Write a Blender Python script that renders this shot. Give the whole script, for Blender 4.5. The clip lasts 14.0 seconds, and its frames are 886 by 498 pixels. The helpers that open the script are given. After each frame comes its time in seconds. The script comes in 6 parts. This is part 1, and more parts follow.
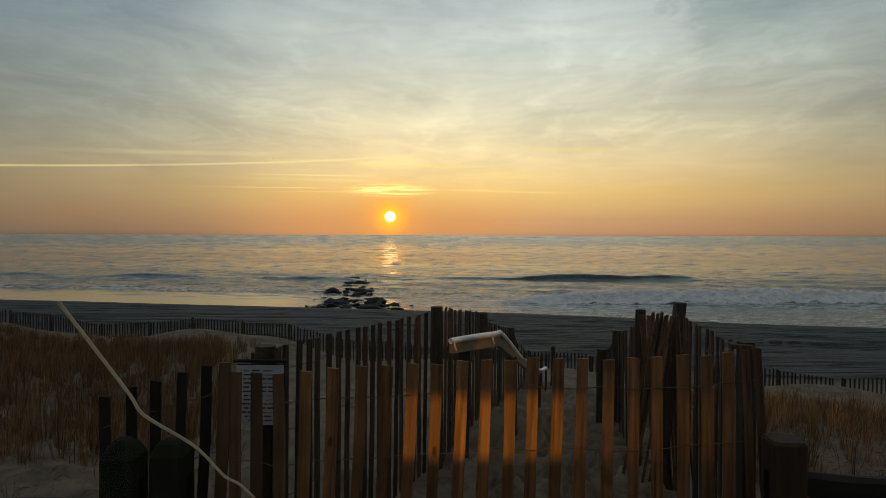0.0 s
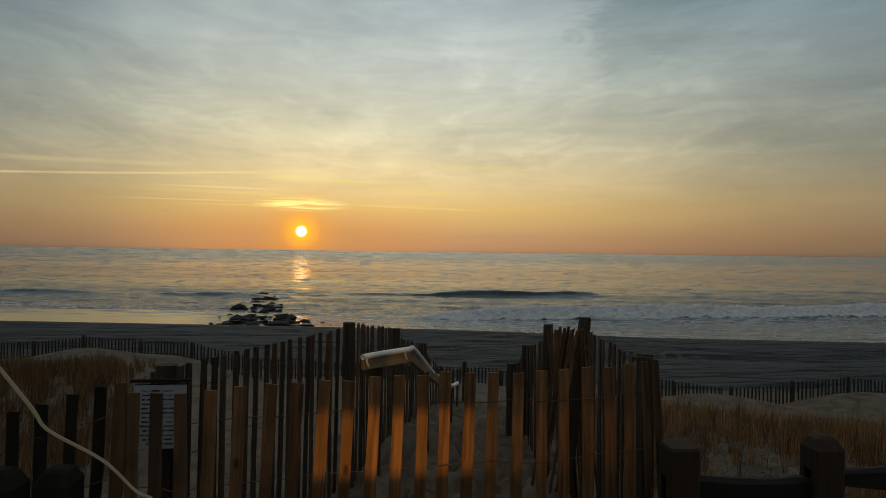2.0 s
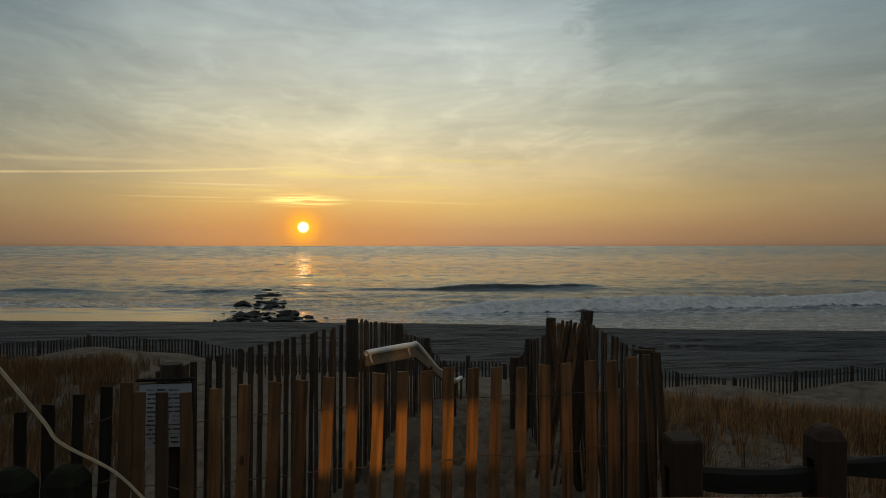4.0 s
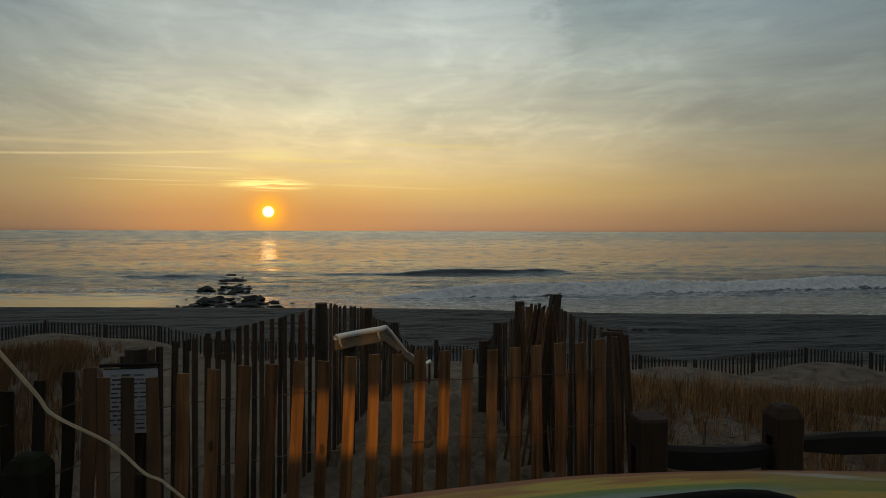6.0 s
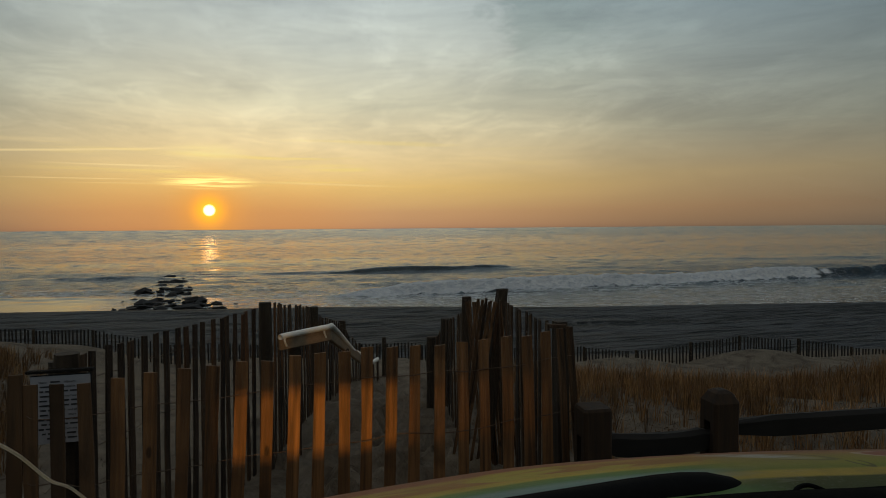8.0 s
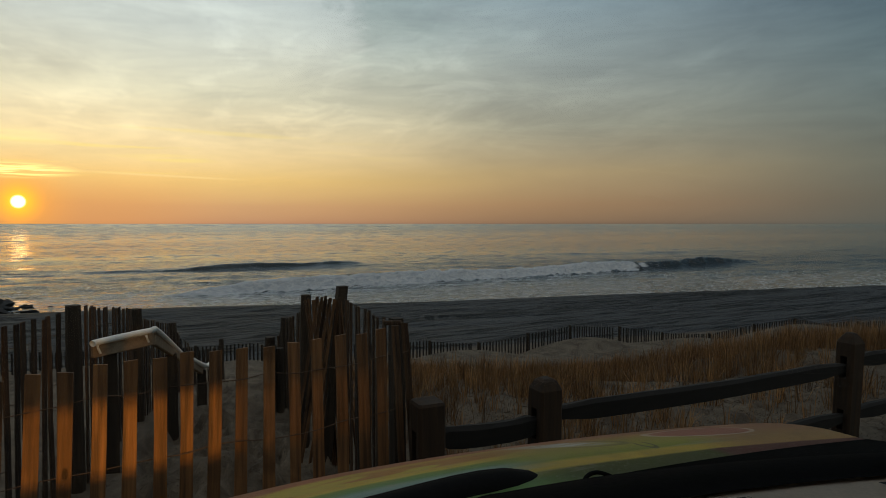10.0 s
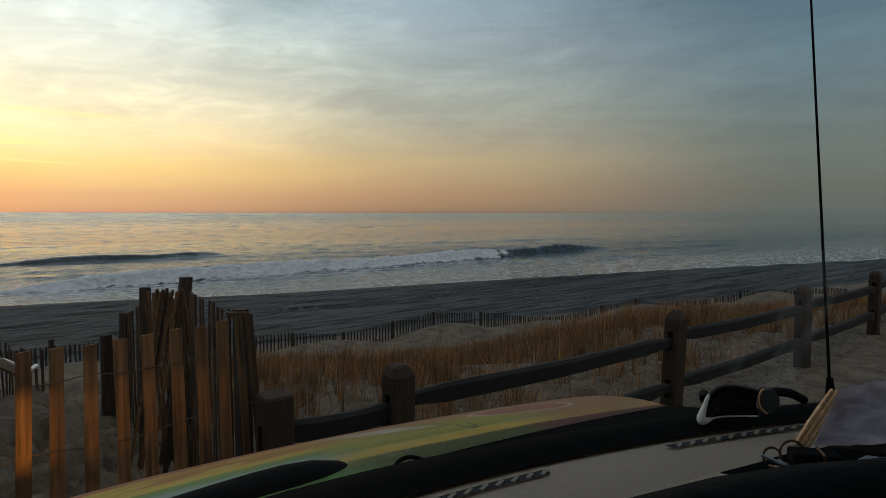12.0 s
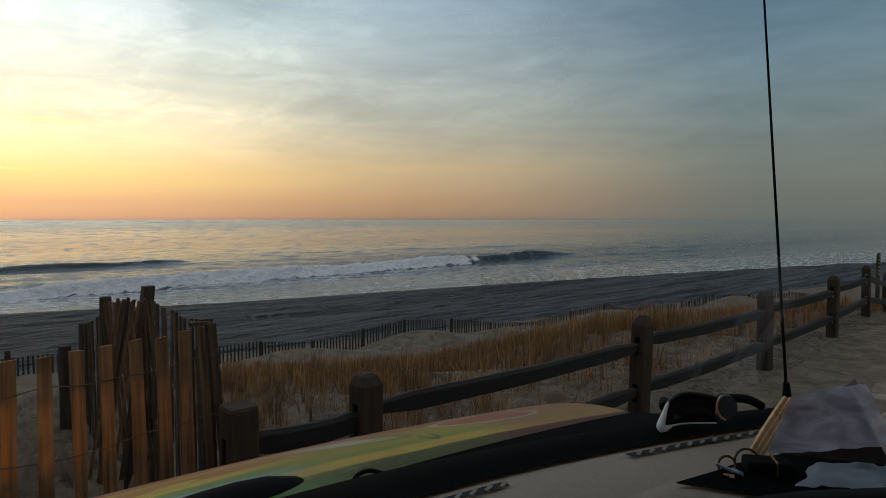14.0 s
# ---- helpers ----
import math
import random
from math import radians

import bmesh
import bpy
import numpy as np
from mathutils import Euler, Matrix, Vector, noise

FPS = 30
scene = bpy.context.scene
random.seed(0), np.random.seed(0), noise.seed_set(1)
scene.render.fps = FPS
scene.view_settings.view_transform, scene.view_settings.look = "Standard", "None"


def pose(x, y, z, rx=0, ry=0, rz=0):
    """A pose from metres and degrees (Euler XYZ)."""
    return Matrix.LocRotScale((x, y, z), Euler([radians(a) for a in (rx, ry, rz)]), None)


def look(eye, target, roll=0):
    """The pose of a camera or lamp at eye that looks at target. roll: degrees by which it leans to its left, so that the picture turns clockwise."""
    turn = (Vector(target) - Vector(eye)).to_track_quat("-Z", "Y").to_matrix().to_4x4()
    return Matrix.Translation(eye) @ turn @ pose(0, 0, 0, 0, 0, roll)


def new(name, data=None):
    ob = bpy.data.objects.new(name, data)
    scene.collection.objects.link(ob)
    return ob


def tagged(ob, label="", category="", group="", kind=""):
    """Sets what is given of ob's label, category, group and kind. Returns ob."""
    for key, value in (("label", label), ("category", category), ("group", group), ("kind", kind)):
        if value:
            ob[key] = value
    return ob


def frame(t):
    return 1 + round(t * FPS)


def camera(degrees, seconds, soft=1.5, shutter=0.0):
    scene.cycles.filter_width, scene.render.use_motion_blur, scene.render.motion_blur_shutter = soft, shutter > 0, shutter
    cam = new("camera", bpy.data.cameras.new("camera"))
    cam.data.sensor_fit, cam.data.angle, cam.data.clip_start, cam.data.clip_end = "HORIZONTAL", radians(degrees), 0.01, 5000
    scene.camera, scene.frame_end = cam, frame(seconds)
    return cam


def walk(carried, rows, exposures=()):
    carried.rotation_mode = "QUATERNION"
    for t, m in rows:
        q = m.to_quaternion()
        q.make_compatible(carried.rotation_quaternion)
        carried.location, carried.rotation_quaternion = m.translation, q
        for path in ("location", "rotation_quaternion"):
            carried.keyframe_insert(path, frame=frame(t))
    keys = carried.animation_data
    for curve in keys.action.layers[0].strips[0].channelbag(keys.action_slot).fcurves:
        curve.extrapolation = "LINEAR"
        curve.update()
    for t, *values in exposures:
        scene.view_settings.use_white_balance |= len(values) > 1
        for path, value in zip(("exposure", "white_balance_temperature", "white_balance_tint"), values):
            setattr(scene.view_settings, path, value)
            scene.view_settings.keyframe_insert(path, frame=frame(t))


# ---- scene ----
# ---------- camera ----------
cam = camera(70.67, 14.0, soft=0.6)
PATH = [
    (0.0, pose(-0.002, 0.007, 1.715, 0, 0, 0.00) @ pose(0, 0, 0, 88.68, 0, 0) @ pose(0, 0, 0, 0, 0, 0.17)),
    (0.5, pose(-0.008, 0.013, 1.715, 0, 0, -4.63) @ pose(0, 0, 0, 89.99, 0, 0) @ pose(0, 0, 0, 0, 0, 1.43)),
    (1.0, pose(-0.007, 0.002, 1.711, 0, 0, -7.39) @ pose(0, 0, 0, 90.28, 0, 0) @ pose(0, 0, 0, 0, 0, 1.34)),
    (1.5, pose(-0.007, -0.005, 1.712, 0, 0, -7.89) @ pose(0, 0, 0, 90.27, 0, 0) @ pose(0, 0, 0, 0, 0, 0.96)),
    (2.0, pose(-0.007, -0.003, 1.712, 0, 0, -7.96) @ pose(0, 0, 0, 90.21, 0, 0) @ pose(0, 0, 0, 0, 0, 0.76)),
    (2.5, pose(-0.006, -0.005, 1.714, 0, 0, -7.83) @ pose(0, 0, 0, 90.02, 0, 0) @ pose(0, 0, 0, 0, 0, 0.54)),
    (5.0, pose(-0.005, -0.019, 1.723, 0, 0, -8.38) @ pose(0, 0, 0, 88.98, 0, 0) @ pose(0, 0, 0, 0, 0, -0.67)),
    (5.5, pose(-0.016, -0.022, 1.715, 0, 0, -10.15) @ pose(0, 0, 0, 88.46, 0, 0) @ pose(0, 0, 0, 0, 0, 0.17)),
    (6.0, pose(-0.024, -0.004, 1.712, 0, 0, -10.77) @ pose(0, 0, 0, 88.31, 0, 0) @ pose(0, 0, 0, 0, 0, 0.17)),
    (6.5, pose(-0.024, -0.007, 1.711, 0, 0, -11.50) @ pose(0, 0, 0, 88.32, 0, 0) @ pose(0, 0, 0, 0, 0, 0.24)),
    (7.0, pose(-0.028, -0.007, 1.708, 0, 0, -12.01) @ pose(0, 0, 0, 88.26, 0, 0) @ pose(0, 0, 0, 0, 0, 0.17)),
    (9.5, pose(0.039, 0.038, 1.703, 0, 0, -25.54) @ pose(0, 0, 0, 87.68, 0, 0) @ pose(0, 0, 0, 0, 0, -0.36)),
    (10.0, pose(0.067, 0.029, 1.703, 0, 0, -29.32) @ pose(0, 0, 0, 87.63, 0, 0) @ pose(0, 0, 0, 0, 0, 0.02)),
    (10.5, pose(0.103, 0.025, 1.700, 0, 0, -33.75) @ pose(0, 0, 0, 87.34, 0, 0) @ pose(0, 0, 0, 0, 0, -0.54)),
    (11.0, pose(0.125, 0.026, 1.698, 0, 0, -36.93) @ pose(0, 0, 0, 87.22, 0, 0) @ pose(0, 0, 0, 0, 0, -0.23)),
    (11.5, pose(0.148, 0.019, 1.695, 0, 0, -39.47) @ pose(0, 0, 0, 87.16, 0, 0) @ pose(0, 0, 0, 0, 0, -0.68)),
    (12.0, pose(0.158, 0.018, 1.688, 0, 0, -41.44) @ pose(0, 0, 0, 86.65, 0, 0) @ pose(0, 0, 0, 0, 0, 0.11)),
    (12.5, pose(0.164, 0.016, 1.689, 0, 0, -42.13) @ pose(0, 0, 0, 86.68, 0, 0) @ pose(0, 0, 0, 0, 0, -0.08)),
    (13.0, pose(0.175, 0.002, 1.685, 0, 0, -43.56) @ pose(0, 0, 0, 86.89, 0, 0) @ pose(0, 0, 0, 0, 0, 0.19)),
    (13.5, pose(0.195, -0.000, 1.684, 0, 0, -46.51) @ pose(0, 0, 0, 87.23, 0, 0) @ pose(0, 0, 0, 0, 0, 0.35)),
    (14.0, pose(0.177, 0.015, 1.691, 0, 0, -44.10) @ pose(0, 0, 0, 87.25, 0, 0) @ pose(0, 0, 0, 0, 0, 0.03)),
]

walk(cam, PATH, [(0.0, 0.01, 6550, 10), (1.0, -0.14, 6550, 10), (7.0, -0.20, 6550, 10), (9.5, -0.04, 6500, 10), (10.0, 0.04, 6450, 10), (11.0, 0.34, 6300, 11), (12.0, 0.46, 6230, 12), (12.5, 0.58, 6200, 13), (14.0, 0.62, 6200, 14)])

# ---------- world, sun, exposure ----------
SUN_AZ, SUN_EL = radians(-4.84), radians(1.62)
SUN_DIR = Vector((math.sin(SUN_AZ) * math.cos(SUN_EL), math.cos(SUN_AZ) * math.cos(SUN_EL), math.sin(SUN_EL)))


def lin(r, g, b):
    """Linear colour from 8-bit display values."""
    f = lambda v: v / 12.92 if v <= 0.04045 else ((v + 0.055) / 1.055) ** 2.4
    return (f(r / 255), f(g / 255), f(b / 255), 1.0)


class Nodes:
    """A thin wrapper that adds and links shader nodes."""

    def __init__(self, tree):
        self.tree = tree
        tree.nodes.clear()

    def add(self, kind, props=None, **inputs):
        n = self.tree.nodes.new(kind)
        for k, v in (props or {}).items():
            setattr(n, k, v)
        for k, v in inputs.items():
            key = int(k[1:]) if k[0] == "i" and k[1:].isdigit() else k.replace("_", " ")
            self.put(n.inputs[key], v)
        return n

    def put(self, socket, v):
        if isinstance(v, bpy.types.NodeSocket):
            self.tree.links.new(v, socket)
        else:
            socket.default_value = v

    def math(self, op, a, b=0.0, c=0.0, clamp=False):
        n = self.add("ShaderNodeMath", {"operation": op, "use_clamp": clamp}, i0=a, i1=b, i2=c)
        return n.outputs[0]

    def ramp(self, fac, stops, interp="LINEAR"):
        n = self.add("ShaderNodeValToRGB", None, Fac=fac)
        el = n.color_ramp.elements
        n.color_ramp.interpolation = interp
        while len(el) < len(stops):
            el.new(0.5)
        for e, (p, c) in zip(el, stops):
            e.position = p
            e.color = c if len(c) == 4 else (*c, 1)
        return n.outputs["Color"]

    def mix(self, fac, a, b, blend="MIX"):
        n = self.add("ShaderNodeMix", {"data_type": "RGBA", "blend_type": blend, "clamp_factor": True})
        self.put(n.inputs[0], fac)
        self.put(n.inputs[6], a)
        self.put(n.inputs[7], b)
        return n.outputs[2]

    def range(self, v, a, b, c=0.0, d=1.0, smooth=False):
        n = self.add("ShaderNodeMapRange", {"interpolation_type": "SMOOTHSTEP" if smooth else "LINEAR", "clamp": True},
                     i0=v, i1=a, i2=b, i3=c, i4=d)
        return n.outputs[0]

    def mapped(self, vec, scale=(1, 1, 1), rot=(0, 0, 0), loc=(0, 0, 0)):
        n = self.add("ShaderNodeMapping", None, Vector=vec)
        n.inputs["Scale"].default_value = scale
        n.inputs["Rotation"].default_value = rot
        n.inputs["Location"].default_value = loc
        return n.outputs[0]

    def noise(self, vec, scale, detail=4.0, rough=0.55, distort=0.0):
        n = self.add("ShaderNodeTexNoise", None, Vector=vec, Scale=scale, Detail=detail, Roughness=rough, Distortion=distort)
        return n.outputs[0]

    def bump(self, height, strength=0.3, distance=0.02, normal=None):
        n = self.add("ShaderNodeBump", None, Strength=strength, Distance=distance, Height=height)
        if normal is not None:
            self.put(n.inputs["Normal"], normal)
        return n.outputs[0]


def make_world():
    world = bpy.data.worlds.new("sky")
    scene.world = world
    world.use_nodes = True
    N = Nodes(world.node_tree)
    co = N.add("ShaderNodeTexCoord").outputs["Generated"]
    sep = N.add("ShaderNodeSeparateXYZ", None, Vector=co)
    up = sep.outputs[2]
    sun = N.add("ShaderNodeVectorMath", {"operation": "DOT_PRODUCT"}, i0=co, i1=tuple(SUN_DIR)).outputs["Value"]
    flat = N.add("ShaderNodeVectorMath", {"operation": "NORMALIZE"},
                 i0=N.add("ShaderNodeCombineXYZ", None, X=sep.outputs[0], Y=sep.outputs[1], Z=0.0).outputs[0]).outputs[0]
    azi = N.add("ShaderNodeVectorMath", {"operation": "DOT_PRODUCT"}, i0=flat,
                i1=(math.sin(SUN_AZ + 0.10), math.cos(SUN_AZ + 0.10), 0)).outputs["Value"]
    side = N.add("ShaderNodeVectorMath", {"operation": "DOT_PRODUCT"}, i0=flat,
                 i1=(math.cos(SUN_AZ), -math.sin(SUN_AZ), 0)).outputs["Value"]
    # radians away from the sun's bearing; the sky dims sooner to the north of it
    az = N.math("MULTIPLY", N.math("ARCCOSINE", azi), N.range(side, -0.35, 0.15, 1.30, 1.0, smooth=True))
    # two vertical sweeps: towards the sun and away from it
    e = N.math("POWER", N.range(up, 0.0, 1.0), 0.5)
    near = N.ramp(e, [(0.0, lin(*SKY_NEAR[0])), (0.158, lin(*SKY_NEAR[1])), (0.255, lin(*SKY_NEAR[2])), (0.354, lin(*SKY_NEAR[3])),
                      (0.436, lin(*SKY_NEAR[4])), (0.524, lin(*SKY_NEAR[5])), (0.61, lin(*SKY_NEAR[6])), (0.72, lin(*SKY_NEAR[7])), (1.0, lin(*ZENITH))])
    mid = N.ramp(e, [(0.0, lin(*SKY_MID[0])), (0.173, lin(*SKY_MID[1])), (0.283, lin(*SKY_MID[2])), (0.387, lin(*SKY_MID[3])),
                     (0.5, lin(*SKY_MID[4])), (0.59, lin(*SKY_MID[5])), (0.72, lin(*SKY_MID[6])), (1.0, lin(*ZENITH))])
    far = N.ramp(e, [(0.0, lin(*SKY_FAR[0])), (0.2, lin(*SKY_FAR[1])), (0.316, lin(*SKY_FAR[2])), (0.474, lin(*SKY_FAR[3])),
                     (0.61, lin(*SKY_FAR[4])), (0.72, lin(*SKY_FAR[5])), (1.0, lin(*ZENITH))])
    sky = N.mix(N.range(az, 0.10, 0.75, smooth=True), near, mid)
    sky = N.mix(N.range(az, 0.62, 1.25, smooth=True), sky, far)
    back = N.range(az, 1.3, 2.3, 1.0, BACK_SKY, smooth=True)
    # high thin cloud, seen on a level sheet overhead
    sheet = N.add("ShaderNodeVectorMath", {"operation": "DIVIDE"}, i0=co,
                  i1=N.add("ShaderNodeCombineXYZ", None, X=N.math("ADD", up, 0.10), Y=N.math("ADD", up, 0.10), Z=1.0).outputs[0]).outputs[0]
    big = N.noise(N.mapped(sheet, (0.62, 0.34, 0.3), (0, 0, 0.25), (3.1, 1.4, 0)), 1.25, 7, 0.6, 0.5)
    fine = N.noise(N.mapped(co, (3.0, 3.0, 15.0), (0, 0.06, 0.3), (0.4, 0, 0)), 1.5, 9, 0.66, 0.5)
    cirrus = N.math("ADD", N.math("MULTIPLY", N.range(big, 0.40, 0.62, -1, 1), CLOUD_BIG), N.math("MULTIPLY", N.range(fine, 0.34, 0.66, -1, 1), CLOUD_FINE))
    cirrus = N.math("MULTIPLY", cirrus, N.range(up, 0.03, 0.16, 0.12, 1.0, smooth=True))
    sky = N.mix(1.0, sky, N.add("ShaderNodeCombineColor", None, Red=N.math("ADD", 1.0, cirrus), Green=N.math("ADD", 1.0, N.math("MULTIPLY", cirrus, 0.97)),
                                Blue=N.math("ADD", 1.0, N.math("MULTIPLY", cirrus, 0.86))).outputs[0], "MULTIPLY")
    # a bright fibrous veil that ends in a clear edge, with bluer air beyond it
    fibre = N.noise(N.mapped(co, (2.2, 2.2, 9.0), (0.5, 0.7, 0.2), (1.3, 0, 0)), 2.6, 10, 0.68, 0.9)
    wisp = N.noise(N.mapped(sheet, (1.0, 0.55, 0.3), (0, 0, -0.5), (0.7, 2.2, 0)), 2.4, 10, 0.66, 1.1)
    edge = N.math("ADD", side, N.math("MULTIPLY", N.math("SUBTRACT", fibre, 0.5), 0.22))
    aloft = N.range(up, 0.17, 0.32, smooth=True)
    veil = N.math("MULTIPLY", N.math("MULTIPLY", N.range(edge, 0.40, 0.45, 1, 0, smooth=True), N.range(edge, -0.05, 0.22, smooth=True)), aloft)
    clear = N.math("MULTIPLY", N.math("MULTIPLY", N.range(edge, 0.41, 0.46, smooth=True), N.range(edge, 0.50, 0.68, 1, 0, smooth=True)), aloft)
    tuft = N.math("MULTIPLY", N.range(wisp, 0.46, 0.66, -0.35, 1.0, smooth=True), N.math("MULTIPLY", N.range(up, 0.09, 0.16, smooth=True), N.range(up, 0.24, 0.36, 1, 0.35, smooth=True)))
    tuft = N.math("MULTIPLY", tuft, N.range(az, 0.35, 0.95, 1.0, 0.25, smooth=True))
    gain = N.math("ADD", N.math("ADD", 1.0, N.math("MULTIPLY", veil, 0.13)), N.math("SUBTRACT", N.math("MULTIPLY", tuft, 0.10), N.math("MULTIPLY", clear, 0.12)))
    sky = N.mix(1.0, sky, N.add("ShaderNodeCombineColor", None, Red=N.math("SUBTRACT", gain, N.math("MULTIPLY", clear, 0.05)), Green=gain, Blue=gain).outputs[0], "MULTIPLY")
    # long level streaks of cloud low above the sun
    thin = N.noise(N.mapped(co, (3.2, 3.2, 95.0), (0, 0.012, 0), (0, 0, 0.35)), 1.0, 3, 0.5, 0.3)
    band = N.math("MULTIPLY", N.range(up, 0.062, 0.078, smooth=True), N.range(up, 0.12, 0.15, 1, 0, smooth=True))
    streak = N.math("MULTIPLY", N.math("MULTIPLY", N.range(thin, 0.56, 0.68, smooth=True), band), N.range(az, 0.03, 0.45, 1.0, 0.0))
    sky = N.mix(N.math("MULTIPLY", streak, 0.65), sky, lin(255, 228, 130))
    # glow and disc of the sun
    ang = N.math("ARCCOSINE", sun)
    wide = N.range(ang, 0.0, 0.30, 1.0, 0.0, smooth=True)
    tight = N.math("POWER", N.range(ang, 0.0, 0.085, 1.0, 0.0), 2.0)
    disc = N.range(ang, 0.0058, 0.0098, 1.0, 0.0, smooth=True)
    halo = N.math("POWER", N.range(ang, 0.006, 0.036, 1.0, 0.0), 2.0)
    glow = N.mix(N.math("MULTIPLY", wide, GLOW_WIDE), (0, 0, 0, 1), (1.0, 0.60, 0.12, 1))
    sky = N.mix(1.0, sky, glow, "ADD")
    ember = N.math("MULTIPLY", N.range(ang, 0.06, 0.31, 0.45, 0.0, smooth=True), N.range(up, 0.03, 0.095, 1.0, 0.0, smooth=True))
    sky = N.mix(ember, sky, lin(228, 144, 72))
    sky = N.mix(N.math("MULTIPLY", tight, 0.85), sky, (1.25, 0.46, 0.03, 1))
    sky = N.mix(N.math("MULTIPLY", halo, 0.9), sky, (1.9, 0.80, 0.04, 1))
    sky = N.mix(disc, sky, (3.2, 2.6, 1.25, 1))
    # warm patch where the low sun lights the cloud edge
    d2 = Vector((math.sin(SUN_AZ) * math.cos(SUN_EL + 0.042), math.cos(SUN_AZ) * math.cos(SUN_EL + 0.042), math.sin(SUN_EL + 0.042)))
    off = N.add("ShaderNodeVectorMath", {"operation": "SUBTRACT"}, i0=co, i1=tuple(d2)).outputs[0]
    os = N.add("ShaderNodeSeparateXYZ", None, Vector=off)
    rad = N.math("SQRT", N.math("ADD", N.math("POWER", N.math("MULTIPLY", os.outputs[0], 1 / 0.085), 2), N.math("POWER", N.math("MULTIPLY", os.outputs[2], 1 / 0.013), 2)))
    broken = N.range(N.noise(N.mapped(co, (8, 8, 300), (0, 0.01, 0)), 1.0, 4, 0.6, 0.2), 0.42, 0.53, 0.12, 1.0, smooth=True)
    lit = N.math("MULTIPLY", N.range(rad, 0.15, 1.0, 1.0, 0.0, smooth=True), broken)
    sky = N.mix(lit, sky, (1.6, 1.28, 0.42, 1))
    d3 = N.add("ShaderNodeSeparateXYZ", None, Vector=N.add("ShaderNodeVectorMath", {"operation": "SUBTRACT"}, i0=co,
               i1=(math.sin(SUN_AZ), math.cos(SUN_AZ), math.sin(SUN_EL + 0.086))).outputs[0])
    rad3 = N.math("SQRT", N.math("ADD", N.math("POWER", N.math("MULTIPLY", d3.outputs[0], 1 / 0.075), 2), N.math("POWER", N.math("MULTIPLY", d3.outputs[2], 1 / 0.017), 2)))
    sky = N.mix(N.math("MULTIPLY", N.range(rad3, 0.1, 1.0, 0.55, 0.0, smooth=True), N.range(broken, 0, 1, 0.5, 1)), sky, (1.15, 0.93, 0.38, 1))
    # thin vapour trails to the north of the sun: bearing from, bearing to, height, slope, width, strength
    for lo, hi, rise, slope, wide, power in ((-0.62, 0.0, 0.1215, 0.065, 0.0024, 0.42), (-0.225, -0.02, 0.0925, 0.004, 0.0016, 0.60), (-0.30, -0.07, 0.0735, 0.010, 0.0013, 0.42),
                                             (-0.20, -0.05, 0.0680, 0.012, 0.0012, 0.45), (-0.50, -0.15, 0.128, 0.03, 0.0050, 0.16), (0.02, 0.30, 0.0740, -0.03, 0.0024, 0.26)):
        trail = N.math("ABSOLUTE", N.math("SUBTRACT", up, N.math("ADD", rise, N.math("MULTIPLY", side, slope))))
        trail = N.math("MULTIPLY", N.range(trail, wide * 0.15, wide, 1, 0, smooth=True), N.math("MULTIPLY", N.range(side, lo, lo + 0.12), N.range(side, hi - 0.07, hi, 1, 0)))
        trail = N.math("MULTIPLY", trail, N.range(fine, 0.30, 0.50, 0.45, 1.0))
        sky = N.mix(N.math("MULTIPLY", trail, power), sky, (1.12, 0.86, 0.42, 1))
    low = N.range(up, -0.02, 0.0, 0.25, 1.0)
    # the sky opposite the sun carries the rose of dawn
    rose = N.range(az, 1.3, 2.3, smooth=True)
    sky = N.mix(1.0, sky, N.add("ShaderNodeCombineColor", None, Red=N.math("MULTIPLY", N.math("MULTIPLY", back, low), N.range(rose, 0, 1, 1.0, 1.18)), Green=N.math("MULTIPLY", back, low),
                                Blue=N.math("MULTIPLY", N.math("MULTIPLY", back, low), N.range(rose, 0, 1, 1.0, 0.84))).outputs[0], "MULTIPLY")
    bg = N.add("ShaderNodeBackground", None, Color=sky, Strength=SKY_STRENGTH)
    N.add("ShaderNodeOutputWorld", None, Surface=bg.outputs[0])


SKY_NEAR = [(190, 138, 104), (214, 164, 114), (244, 202, 126), (243, 219, 170), (230, 223, 193), (210, 214, 203), (182, 194, 196), (158, 177, 189)]
SKY_MID = [(124, 100, 80), (158, 126, 93), (172, 150, 112), (159, 157, 139), (147, 157, 155), (126, 145, 155), (98, 123, 145)]
SKY_FAR = [(82, 88, 83), (93, 95, 86), (99, 106, 99), (88, 107, 113), (72, 97, 113), (60, 83, 106)]
ZENITH = (146, 150, 150)
BACK_SKY, SKY_STRENGTH, CLOUD_BIG, CLOUD_FINE, GLOW_WIDE = 1.8, 1.0, 0.07, 0.12, 0.14
make_world()

sun_data = bpy.data.lights.new("sun", "SUN")
sun_data.energy, sun_data.angle, sun_data.color = 0.0015, radians(1.5), (1.0, 0.36, 0.08)
sun_lamp = new("sun", sun_data)
sun_lamp.matrix_world = look(SUN_DIR * 50, (0, 0, 0))

# ---------- materials ----------


